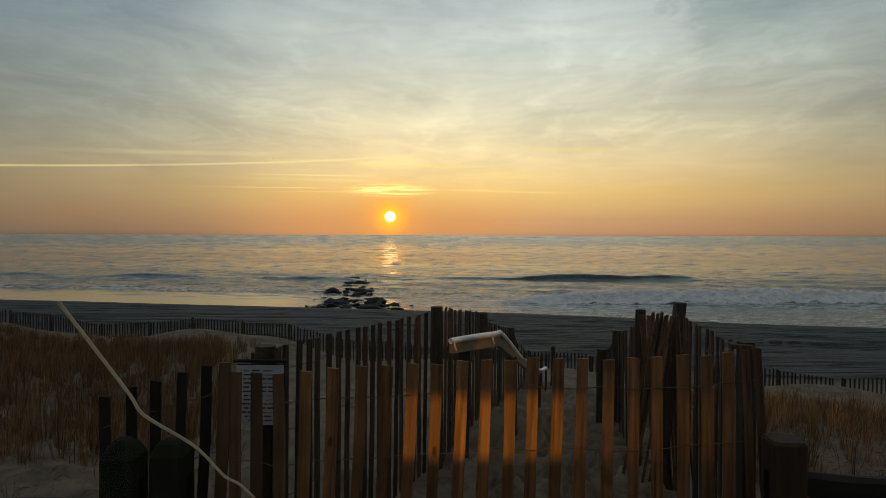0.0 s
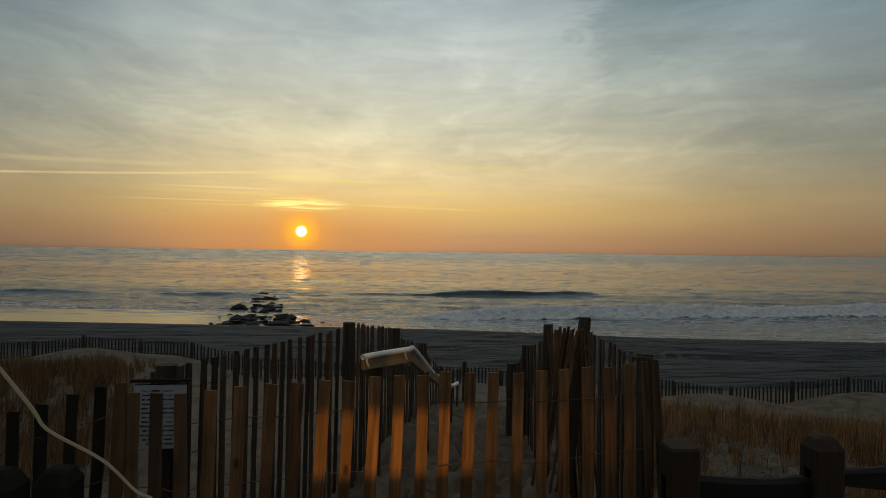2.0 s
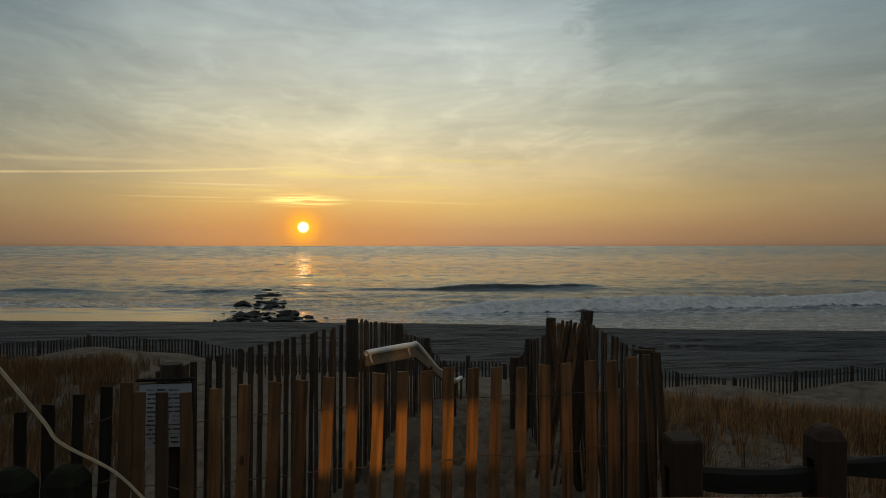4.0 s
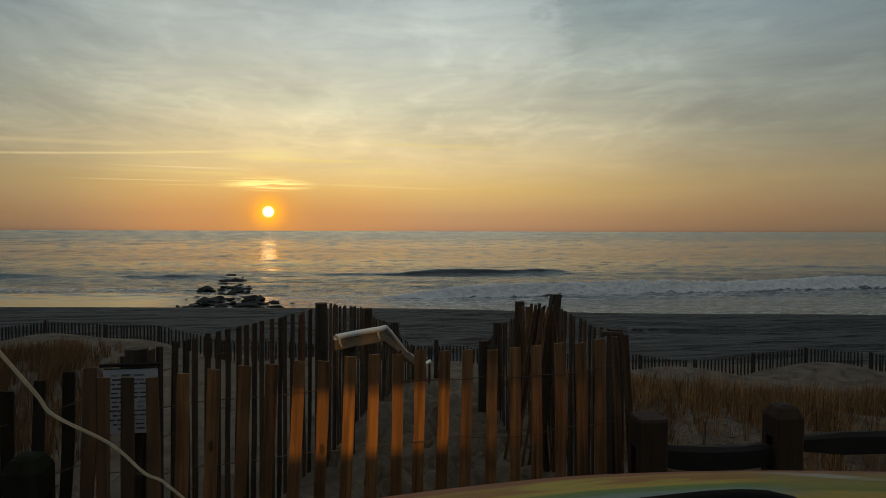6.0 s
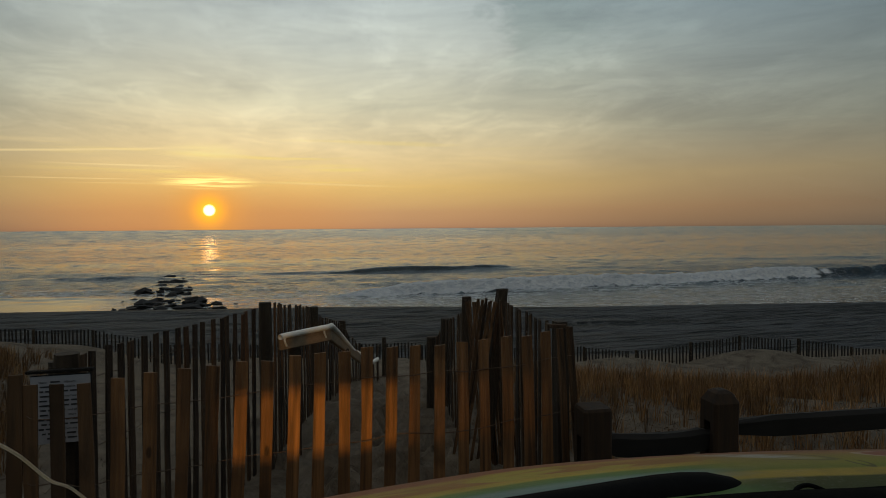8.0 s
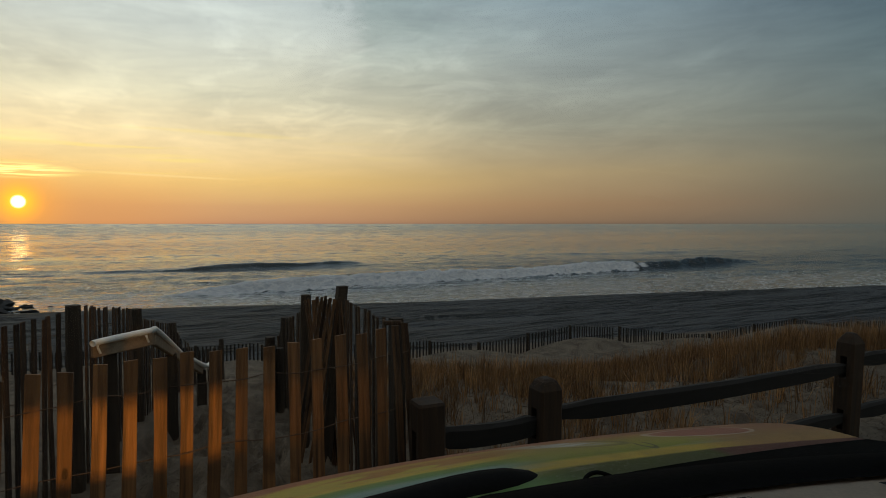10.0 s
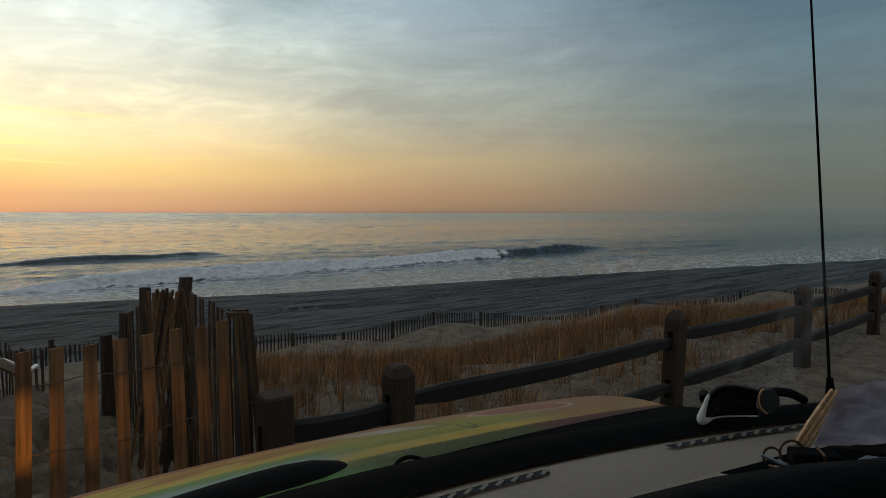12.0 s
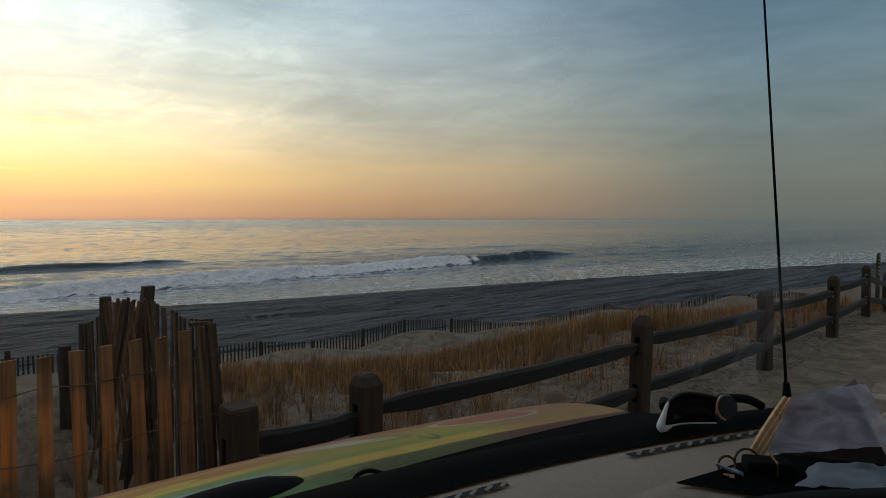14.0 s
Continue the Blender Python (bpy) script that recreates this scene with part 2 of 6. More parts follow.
def surface(name, color, rough=0.7, metal=0.0, grain=(6, 6, 6), tint=0.35, stain=0.25, stain_scale=1.2, bump=0.25, bump_dist=0.004,
            vary=0.0, spec=0.4, rot=(0, 0, 0), coat=0.0, knots=0.0):
    """A worn everyday surface: a base colour broken by grain and by broad stains, with fine relief. vary: spread between objects."""
    m = bpy.data.materials.new(name)
    m.use_nodes = True
    N = Nodes(m.node_tree)
    co = N.add("ShaderNodeTexCoord").outputs["Object"]
    if vary:
        info = N.add("ShaderNodeObjectInfo")
        co = N.add("ShaderNodeVectorMath", {"operation": "ADD"}, i0=co,
                   i1=N.add("ShaderNodeVectorMath", {"operation": "SCALE"}, i0=(7.3, 5.1, 9.7), Scale=info.outputs["Random"]).outputs[0]).outputs[0]
    g = N.noise(N.mapped(co, grain, rot), 1.0, 7, 0.62, 0.2)
    s = N.noise(co, stain_scale, 4, 0.6, 0.4)
    dark = tuple(c * (1 - tint) for c in color) + (1,)
    light = tuple(min(1, c * (1 + tint * 0.6)) for c in color) + (1,)
    c = N.mix(N.range(g, 0.3, 0.7), dark, light)
    c = N.mix(N.math("MULTIPLY", N.range(s, 0.48, 0.70, smooth=True), stain), c, tuple(v * 0.35 for v in color) + (1,))
    if knots:
        d = N.add("ShaderNodeTexVoronoi", {"feature": "F1"}, Vector=N.mapped(co, (1.0, 0.3, 0.42)), Scale=11.0, Randomness=1.0).outputs["Distance"]
        c = N.mix(N.math("MULTIPLY", N.range(d, 0.07, 0.15, 1, 0, smooth=True), knots), c, tuple(v * 0.18 for v in color) + (1,))
    if vary:
        k = N.range(info.outputs["Random"], 0, 1, 1 - vary, 1 + vary)
        c = N.mix(1.0, c, N.add("ShaderNodeCombineColor", None, Red=k, Green=k, Blue=N.math("MULTIPLY", k, 1.02)).outputs[0], "MULTIPLY")
    r = N.range(g, 0.2, 0.8, max(0.03, rough - 0.12), min(1, rough + 0.1))
    b = N.add("ShaderNodeBsdfPrincipled", None, Base_Color=c, Roughness=r, Metallic=metal, Normal=N.bump(g, bump, bump_dist))
    b.inputs["Specular IOR Level"].default_value = spec
    b.inputs["Coat Weight"].default_value = coat
    N.add("ShaderNodeOutputMaterial", None, Surface=b.outputs[0])
    return m


def sand_material():
    """Dune sand, darker and damper towards the sea, ridged along the shore on the beach."""
    m = bpy.data.materials.new("sand")
    m.use_nodes = True
    N = Nodes(m.node_tree)
    co = N.add("ShaderNodeTexCoord").outputs["Object"]
    sep = N.add("ShaderNodeSeparateXYZ", None, Vector=co)
    s = N.math("ADD", sep.outputs[1], N.math("MULTIPLY", sep.outputs[0], 0.2))
    grain = N.noise(co, 60.0, 4, 0.7)
    lump = N.noise(co, 3.4, 8, 0.70, 0.6)
    feet = N.add("ShaderNodeTexVoronoi", {"feature": "SMOOTH_F1"}, Vector=N.mapped(co, (1.0, 0.72, 1.0)), Scale=4.6, Smoothness=0.6, Randomness=1.0).outputs["Distance"]
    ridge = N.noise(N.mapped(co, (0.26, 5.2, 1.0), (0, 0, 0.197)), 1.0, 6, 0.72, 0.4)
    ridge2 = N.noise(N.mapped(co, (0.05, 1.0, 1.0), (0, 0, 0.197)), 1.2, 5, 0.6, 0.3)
    dry = N.mix(N.range(lump, 0.36, 0.66), (0.076, 0.058, 0.041, 1), (0.206, 0.168, 0.124, 1))
    dry = N.mix(N.math("MULTIPLY", N.range(grain, 0.35, 0.75), 0.25), dry, (0.17, 0.14, 0.11, 1))
    grit = N.add("ShaderNodeTexVoronoi", {"feature": "F1"}, Vector=co, Scale=24.0, Randomness=1.0).outputs["Distance"]
    dry = N.mix(N.math("MULTIPLY", N.range(grit, 0.10, 0.20, 1, 0, smooth=True), N.range(lump, 0.40, 0.60, 0.15, 0.8)), dry, (0.030, 0.024, 0.018, 1))
    litter = N.noise(N.mapped(co, (9, 26, 9), (0, 0, 0.9)), 1.6, 6, 0.7, 1.5)
    dry = N.mix(N.math("MULTIPLY", N.range(litter, 0.60, 0.66, smooth=True), 0.7), dry, (0.10, 0.075, 0.05, 1))
    # near black between the ridges: trough shade put into the sand colour
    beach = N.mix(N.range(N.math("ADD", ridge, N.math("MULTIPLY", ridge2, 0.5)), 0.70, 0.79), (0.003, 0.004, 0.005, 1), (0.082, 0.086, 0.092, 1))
    hub = N.add("ShaderNodeVectorMath", {"operation": "DISTANCE"}, i0=N.add("ShaderNodeCombineXYZ", None, X=sep.outputs[0], Y=sep.outputs[1], Z=0.0).outputs[0], i1=(16.9, 24.6, 0)).outputs["Value"]
    rut = N.math("MULTIPLY", N.range(N.math("SINE", N.math("MULTIPLY", hub, 9.0)), 0.3, 0.9, smooth=True), N.math("MULTIPLY", N.range(hub, 2.0, 2.2), N.range(hub, 4.1, 4.3, 1, 0)))
    rut = N.math("MULTIPLY", rut, N.math("MULTIPLY", N.range(N.math("ADD", sep.outputs[0], N.math("MULTIPLY", ridge, 2.0)), 15.0, 17.0, 1, 0, smooth=True), N.range(N.math("ADD", N.math("MULTIPLY", N.math("SUBTRACT", sep.outputs[0], 16.9), 0.5), N.math("MULTIPLY", N.math("SUBTRACT", sep.outputs[1], 24.6), 0.87)), -1.1, -0.7)))
    beach = N.mix(N.math("MULTIPLY", rut, 0.32), beach, (0.20, 0.195, 0.19, 1))
    crest = N.range(s, 37.2, 38.4, smooth=True)
    beach = N.mix(N.math("MULTIPLY", crest, 0.55), beach, (0.13, 0.105, 0.085, 1))
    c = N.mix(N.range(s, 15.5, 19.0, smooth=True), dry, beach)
    far = N.range(s, 15.0, 19.0)
    h = N.mix(far, N.math("ADD", N.math("MULTIPLY", N.range(feet, 0.0, 0.55), 0.6), N.math("ADD", lump, N.math("MULTIPLY", grain, 0.06))), N.math("MULTIPLY", ridge, 2.0))
    dist = N.range(far, 0, 1, 0.13, 0.30)
    bump = N.add("ShaderNodeBump", None, Strength=0.75, Distance=dist, Height=h).outputs[0]
    b = N.add("ShaderNodeBsdfPrincipled", None, Base_Color=c, Roughness=N.range(far, 0, 1, 0.92, 0.72), Normal=bump)
    b.inputs["Specular IOR Level"].default_value = 0.25
    N.add("ShaderNodeOutputMaterial", None, Surface=b.outputs[0])
    return m


def sea_material():
    """Sea water with foam where the mesh says that it lies, calm and mirror-like over the flooded flat."""
    m = bpy.data.materials.new("sea_water")
    m.use_nodes = True
    N = Nodes(m.node_tree)
    co = N.add("ShaderNodeTexCoord").outputs["Object"]
    foam = N.add("ShaderNodeAttribute", {"attribute_name": "foam"}).outputs["Fac"]
    calm = N.add("ShaderNodeAttribute", {"attribute_name": "calm"}).outputs["Fac"]
    thick = N.add("ShaderNodeAttribute", {"attribute_name": "surf"}).outputs["Fac"]
    w1 = N.noise(N.mapped(co, (0.22, 1.0, 1.0), (0, 0, 0.15)), 0.55, 6, 0.62, 0.4)
    w2 = N.noise(N.mapped(co, (0.45, 1.0, 1.0), (0, 0, -0.1)), 2.6, 5, 0.62, 0.4)
    w3 = N.noise(N.mapped(co, (0.10, 0.6, 1.0), (0, 0, 0.12)), 0.16, 6, 0.6, 0.5)
    w4 = N.noise(N.mapped(co, (0.10, 0.6, 1.0), (0, 0, 0.05)), 0.035, 5, 0.6, 0.5)
    sep = N.add("ShaderNodeSeparateXYZ", None, Vector=co)
    h = N.math("ADD", N.math("ADD", N.math("MULTIPLY", w1, 0.55), N.math("MULTIPLY", w2, 0.20)), N.math("ADD", N.math("MULTIPLY", w3, 0.5), N.math("MULTIPLY", w4, 0.5)))
    ruffle = N.range(N.noise(N.mapped(co, (0.05, 0.5, 1.0), (0, 0, 0.16)), 0.07, 5, 0.62, 0.4), 0.40, 0.62, 0.20, 0.55)
    away = N.math("MAXIMUM", sep.outputs[1], 20.0)
    st = N.math("MULTIPLY", N.math("MULTIPLY", ruffle, N.range(away, 45, 100, 1.7, 1.0)), N.range(calm, 0, 1, 1.0, 0.03))
    bump = N.add("ShaderNodeBump", None, Strength=st, Distance=0.8, Height=h).outputs[0]
    # wavelets that show their near faces, longer and taller out in deep water
    fan = N.add("ShaderNodeCombineXYZ", None, X=N.math("DIVIDE", sep.outputs[0], away), Y=N.math("DIVIDE", 1.0, away), Z=0.0).outputs[0]
    n1 = N.noise(N.mapped(fan, (16.0, 2000.0, 1)), 1.0, 4, 0.62, 0.3)
    n2 = N.noise(N.mapped(fan, (44.0, 3600.0, 1)), 1.0, 3, 0.55, 0.2)
    n3 = N.noise(N.mapped(fan, (9.0, 420.0, 1)), 1.0, 4, 0.6, 0.4)
    face = N.math("ADD", N.math("MULTIPLY", N.range(n1, 0.42, 0.62, -1, 1), 0.35), N.math("ADD", N.math("MULTIPLY", N.range(n2, 0.42, 0.62, -1, 1), 0.80), N.math("MULTIPLY", N.range(n3, 0.35, 0.65, -1, 1), 0.18)))
    n4 = N.noise(N.mapped(fan, (24.0, 3000.0, 1), (0, 0, 0), (3, 7, 0)), 1.0, 4, 0.62, 0.2)
    face = N.math("ADD", face, N.range(n4, 0.56, 0.63, 0.0, 1.2))
    lean = N.math("SUBTRACT", N.math("MULTIPLY", N.range(face, -1.2, 2.4, -0.9, 2.2), N.range(away, 60, 420, -0.115, -0.032)), N.range(away, 60, 420, 0.005, 0.115, smooth=True))
    lean = N.math("MULTIPLY", N.math("MULTIPLY", lean, N.range(away, 42, 64, 0.5, 1.0, smooth=True)), N.range(calm, 0, 1, 1.0, 0.04))
    tilt = N.add("ShaderNodeCombineXYZ", None, X=N.math("MULTIPLY", N.math("SUBTRACT", n2, 0.5), 0.10), Y=lean, Z=0.0).outputs[0]
    slope = N.add("ShaderNodeVectorMath", {"operation": "NORMALIZE"}, i0=N.add("ShaderNodeVectorMath", {"operation": "ADD"}, i0=bump, i1=tilt).outputs[0]).outputs[0]
    patch = N.noise(N.mapped(co, (0.20, 1.0, 1.0), (0, 0, 0.17)), 0.75, 8, 0.66, 0.8)
    lace = N.noise(N.mapped(co, (0.5, 1.0, 1.0), (0, 0, 0.17)), 3.2, 6, 0.7, 0.8)
    # foam lies in torn patches and in a net of thin lines between them
    net = N.math("ABSOLUTE", N.math("SUBTRACT", N.noise(N.mapped(co, (0.30, 1.0, 1.0), (0, 0, 0.17)), 1.1, 4, 0.6, 1.4), 0.5))
    netted = N.math("MULTIPLY", N.range(N.math("SUBTRACT", N.math("MULTIPLY", foam, 0.085), net), 0.0, 0.02, smooth=True), N.range(lace, 0.35, 0.55, 0.35, 1.0))
    v = N.math("ADD", N.math("MULTIPLY", patch, 0.7), N.math("MULTIPLY", lace, 0.3))
    mask = N.range(N.math("SUBTRACT", N.math("ADD", v, N.math("MULTIPLY", foam, 0.42)), 0.80), 0.0, 0.08, smooth=True)
    mask = N.math("MAXIMUM", N.math("MULTIPLY", N.math("MAXIMUM", mask, netted), 0.85), N.range(N.math("ADD", thick, N.math("MULTIPLY", N.math("SUBTRACT", patch, 0.5), 1.1)), 0.34, 0.50, smooth=True))
    water = N.add("ShaderNodeBsdfPrincipled", None, Base_Color=(0.020, 0.030, 0.034, 1), Roughness=N.range(calm, 0, 1, 0.09, 0.05), Normal=slope)
    water.inputs["IOR"].default_value = 1.30
    fc = N.mix(N.range(lace, 0.3, 0.6), (0.42, 0.46, 0.53, 1), (0.90, 0.90, 0.91, 1))
    white = N.add("ShaderNodeBsdfPrincipled", None, Base_Color=fc, Roughness=0.75, Normal=N.bump(N.math("ADD", lace, patch), 0.9, 0.35))
    sh = N.add("ShaderNodeMixShader", None, i0=N.math("MULTIPLY", mask, 0.95), i1=water.outputs[0], i2=white.outputs[0])
    N.add("ShaderNodeOutputMaterial", None, Surface=sh.outputs[0])
    return m


def grass_material():
    m = bpy.data.materials.new("dune_grass")
    m.use_nodes = True
    N = Nodes(m.node_tree)
    co = N.add("ShaderNodeTexCoord").outputs["Object"]
    rnd = N.add("ShaderNodeNewGeometry").outputs["Random Per Island"]
    c = N.ramp(rnd, [(0.0, (0.058, 0.030, 0.012)), (0.35, (0.170, 0.082, 0.028)), (0.7, (0.29, 0.142, 0.048)), (1.0, (0.42, 0.25, 0.11))])
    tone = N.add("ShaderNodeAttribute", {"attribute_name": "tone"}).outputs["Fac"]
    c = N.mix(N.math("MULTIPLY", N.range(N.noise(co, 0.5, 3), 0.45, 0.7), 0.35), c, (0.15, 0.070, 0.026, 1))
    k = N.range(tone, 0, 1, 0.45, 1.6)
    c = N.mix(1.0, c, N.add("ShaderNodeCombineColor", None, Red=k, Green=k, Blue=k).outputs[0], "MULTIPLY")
    b = N.add("ShaderNodeBsdfPrincipled", None, Base_Color=c, Roughness=0.7)
    t = N.add("ShaderNodeBsdfTranslucent", None, Color=c)
    sh = N.add("ShaderNodeMixShader", None, i0=0.35, i1=b.outputs[0], i2=t.outputs[0])
    N.add("ShaderNodeOutputMaterial", None, Surface=sh.outputs[0])
    return m


def hood_material():
    """Hand-painted hood: blue, green, yellow and orange sweeps on the driver's half, olive, yellow and rose on the other, scuffed."""
    m = bpy.data.materials.new("painted_hood")
    m.use_nodes = True
    N = Nodes(m.node_tree)
    co = N.add("ShaderNodeTexCoord").outputs["Object"]
    sep = N.add("ShaderNodeSeparateXYZ", None, Vector=co)
    x, y = sep.outputs[0], sep.outputs[1]
    wob = N.math("SUBTRACT", N.noise(co, 3.2, 3, 0.5, 0.6), 0.5)
    streak = N.noise(N.mapped(co, (4, 30, 6), (0, 0, -0.12)), 1.6, 6, 0.65, 0.3)
    soft = N.math("MULTIPLY", N.math("SUBTRACT", streak, 0.5), 0.012)
    # driver's half: bands that follow the rear edge
    vy = N.math("ADD", N.math("ADD", y, soft), N.math("MULTIPLY", wob, 0.03))
    left = N.ramp(N.range(vy, 0.70, 1.00), [(0.0, (0.20, 0.36, 0.10)), (0.105, (0.62, 0.52, 0.10)), (0.14, (0.26, 0.44, 0.42)), (0.22, (0.30, 0.50, 0.46)), (0.27, (0.17, 0.38, 0.14)), (0.325, (0.26, 0.40, 0.06)),
                                            (0.345, (0.74, 0.60, 0.10)), (0.395, (0.72, 0.52, 0.08)), (0.43, (0.56, 0.27, 0.07)), (0.54, (0.58, 0.30, 0.08)), (0.60, (0.66, 0.46, 0.10)), (0.68, (0.50, 0.19, 0.10)), (1.0, (0.42, 0.15, 0.09))])
    gold = N.math("MULTIPLY", N.range(N.noise(N.mapped(co, (3.0, 7.0, 3.0), (0, 0, 0.5), (0.4, 0, 0)), 1.5, 3, 0.5, 0.6), 0.50, 0.56, smooth=True), N.math("MULTIPLY", N.range(vy, 0.812, 0.826), N.range(vy, 0.885, 0.91, 1, 0)))
    left = N.mix(gold, left, (0.66, 0.54, 0.09, 1))
    # far half: a yellow line that slants to the rear edge, olive then red behind it, khaki and peach before it
    d = N.math("ADD", N.math("ADD", N.math("SUBTRACT", y, 0.767), N.math("MULTIPLY", x, 0.055)), N.math("ADD", N.math("MULTIPLY", soft, 0.5), N.math("MULTIPLY", wob, 0.012)))
    right = N.ramp(N.range(d, -0.08, 0.22), [(0.0, (0.07, 0.09, 0.008)), (0.215, (0.11, 0.13, 0.010)), (0.235, (0.80, 0.58, 0.10)), (0.315, (0.72, 0.54, 0.09)), (0.345, (0.36, 0.40, 0.05)), (0.44, (0.46, 0.44, 0.07)),
                                            (0.58, (0.46, 0.38, 0.08)), (0.72, (0.56, 0.33, 0.12)), (0.86, (0.48, 0.20, 0.11)), (1.0, (0.40, 0.15, 0.09))])
    peach = N.range(N.math("ADD", x, N.math("MULTIPLY", wob, 0.3)), 0.94, 1.10, smooth=True)
    right = N.mix(N.math("MULTIPLY", peach, 0.88), right, N.mix(N.range(d, 0.02, 0.09), (0.54, 0.31, 0.13, 1), (0.45, 0.22, 0.12, 1)))
    red = N.math("MULTIPLY", N.range(N.math("ADD", x, N.math("MULTIPLY", wob, 0.2)), 0.92, 0.96), N.range(d, -0.014, -0.008, 1, 0))
    right = N.mix(red, right, (0.17, 0.045, 0.03, 1))
    c = N.mix(N.range(N.math("ADD", x, N.math("MULTIPLY", wob, 0.25)), 0.57, 0.72, smooth=True), left, right)
    # a rose leaf with a pale outline
    ex = N.math("MULTIPLY", N.math("SUBTRACT", x, 1.07), 8.6)
    ey = N.math("MULTIPLY", N.math("ADD", N.math("SUBTRACT", y, 0.815), N.math("MULTIPLY", N.math("SUBTRACT", x, 1.07), 0.10)), 21.0)
    er = N.math("ADD", N.math("SQRT", N.math("ADD", N.math("MULTIPLY", ex, ex), N.math("MULTIPLY", ey, ey))), N.math("MULTIPLY", wob, 0.8))
    c = N.mix(N.range(er, 0.97, 1.02, 1, 0), c, (0.50, 0.20, 0.14, 1))
    c = N.mix(N.math("MULTIPLY", N.range(N.math("ABSOLUTE", N.math("SUBTRACT", er, 1.0)), 0.04, 0.08, 1, 0), 0.85), c, (0.74, 0.60, 0.48, 1))
    # worn pale patch, and a dark hook painted beside it
    wx = N.math("MULTIPLY", N.math("SUBTRACT", x, 0.745), 11.0)
    wy = N.math("MULTIPLY", N.math("ADD", N.math("SUBTRACT", y, 0.846), N.math("MULTIPLY", N.math("SUBTRACT", x, 0.745), 0.45)), 30.0)
    wr = N.math("SQRT", N.math("ADD", N.math("MULTIPLY", wx, wx), N.math("MULTIPLY", wy, wy)))
    worn = N.math("MULTIPLY", N.range(wr, 0.5, 1.1, 1, 0, smooth=True), N.range(streak, 0.36, 0.50))
    c = N.mix(worn, c, (0.66, 0.66, 0.62, 1))
    ring = N.math("MULTIPLY", N.range(N.math("ABSOLUTE", N.math("SUBTRACT", wr, 1.15)), 0.05, 0.16, 1, 0), N.range(wx, -0.2, 0.2))
    c = N.mix(N.math("MULTIPLY", ring, 0.55), c, (0.20, 0.19, 0.10, 1))
    hx, hy = N.math("MULTIPLY", N.math("SUBTRACT", x, 0.868), 85.0), N.math("MULTIPLY", N.math("SUBTRACT", y, 0.765), 42.0)
    hr = N.math("SQRT", N.math("ADD", N.math("MULTIPLY", hx, hx), N.math("MULTIPLY", hy, hy)))
    hook = N.math("MULTIPLY", N.range(N.math("ABSOLUTE", N.math("SUBTRACT", hr, 1.0)), 0.14, 0.30, 1, 0), N.range(hy, 0.4, 0.7, 1, 0))
    c = N.mix(N.math("MULTIPLY", hook, 0.75), c, (0.10, 0.10, 0.05, 1))
    # scuffs, chips and road grime
    c = N.mix(N.math("MULTIPLY", N.range(streak, 0.58, 0.74), 0.35), c, (0.64, 0.60, 0.50, 1))
    c = N.mix(N.range(N.noise(co, 7.0, 8, 0.72, 0.6), 0.42, 0.66, 0.0, 0.28), c, (0.12, 0.10, 0.05, 1))
    c = N.mix(N.range(N.noise(co, 120.0, 3, 0.7), 0.56, 0.72, 0.0, 0.35), c, (0.44, 0.40, 0.32, 1))
    b = N.add("ShaderNodeBsdfPrincipled", None, Base_Color=c, Roughness=0.42, Normal=N.bump(N.noise(co, 14, 4), 0.05, 0.004))
    b.inputs["Specular IOR Level"].default_value = 0.2
    b.inputs["Coat Weight"].default_value = 0.05
    b.inputs["Coat Roughness"].default_value = 0.2
    N.add("ShaderNodeOutputMaterial", None, Surface=b.outputs[0])
    return m


def glass_material(name="windscreen_glass", tint=(0.97, 0.985, 0.98, 1), sheen=0.0):
    """Thin glass; the last argument sets how strongly painted pale reflections cloud the passenger side."""
    m = bpy.data.materials.new(name)
    m.use_nodes = True
    N = Nodes(m.node_tree)
    t = N.add("ShaderNodeBsdfTransparent", None, Color=tint)
    g = N.add("ShaderNodeBsdfGlossy", None, Color=(1, 1, 1, 1), Roughness=0.02)
    sh = N.add("ShaderNodeMixShader", None, i0=0.014, i1=t.outputs[0], i2=g.outputs[0])
    if sheen:
        co = N.add("ShaderNodeTexCoord").outputs["Object"]
        sep = N.add("ShaderNodeSeparateXYZ", None, Vector=co)
        # pale blotches painted where the dashboard's papers mirror in the glass
        blotch = N.noise(N.mapped(co, (5.0, 5.0, 3.0), (0.2, 0, 0.4)), 1.4, 4, 0.55, 1.2)
        mask = N.math("MULTIPLY", N.range(blotch, 0.50, 0.58, smooth=True), N.range(sep.outputs[0], 0.92, 1.06, smooth=True))
        mask = N.math("MULTIPLY", mask, N.range(sep.outputs[2], 1.50, 1.80, 1.0, 0.25))
        d = N.add("ShaderNodeBsdfTranslucent", None, Color=(0.75, 0.78, 0.80, 1))
        sh = N.add("ShaderNodeMixShader", None, i0=N.math("MULTIPLY", mask, sheen), i1=sh.outputs[0], i2=d.outputs[0])
    N.add("ShaderNodeOutputMaterial", None, Surface=sh.outputs[0])
    return m


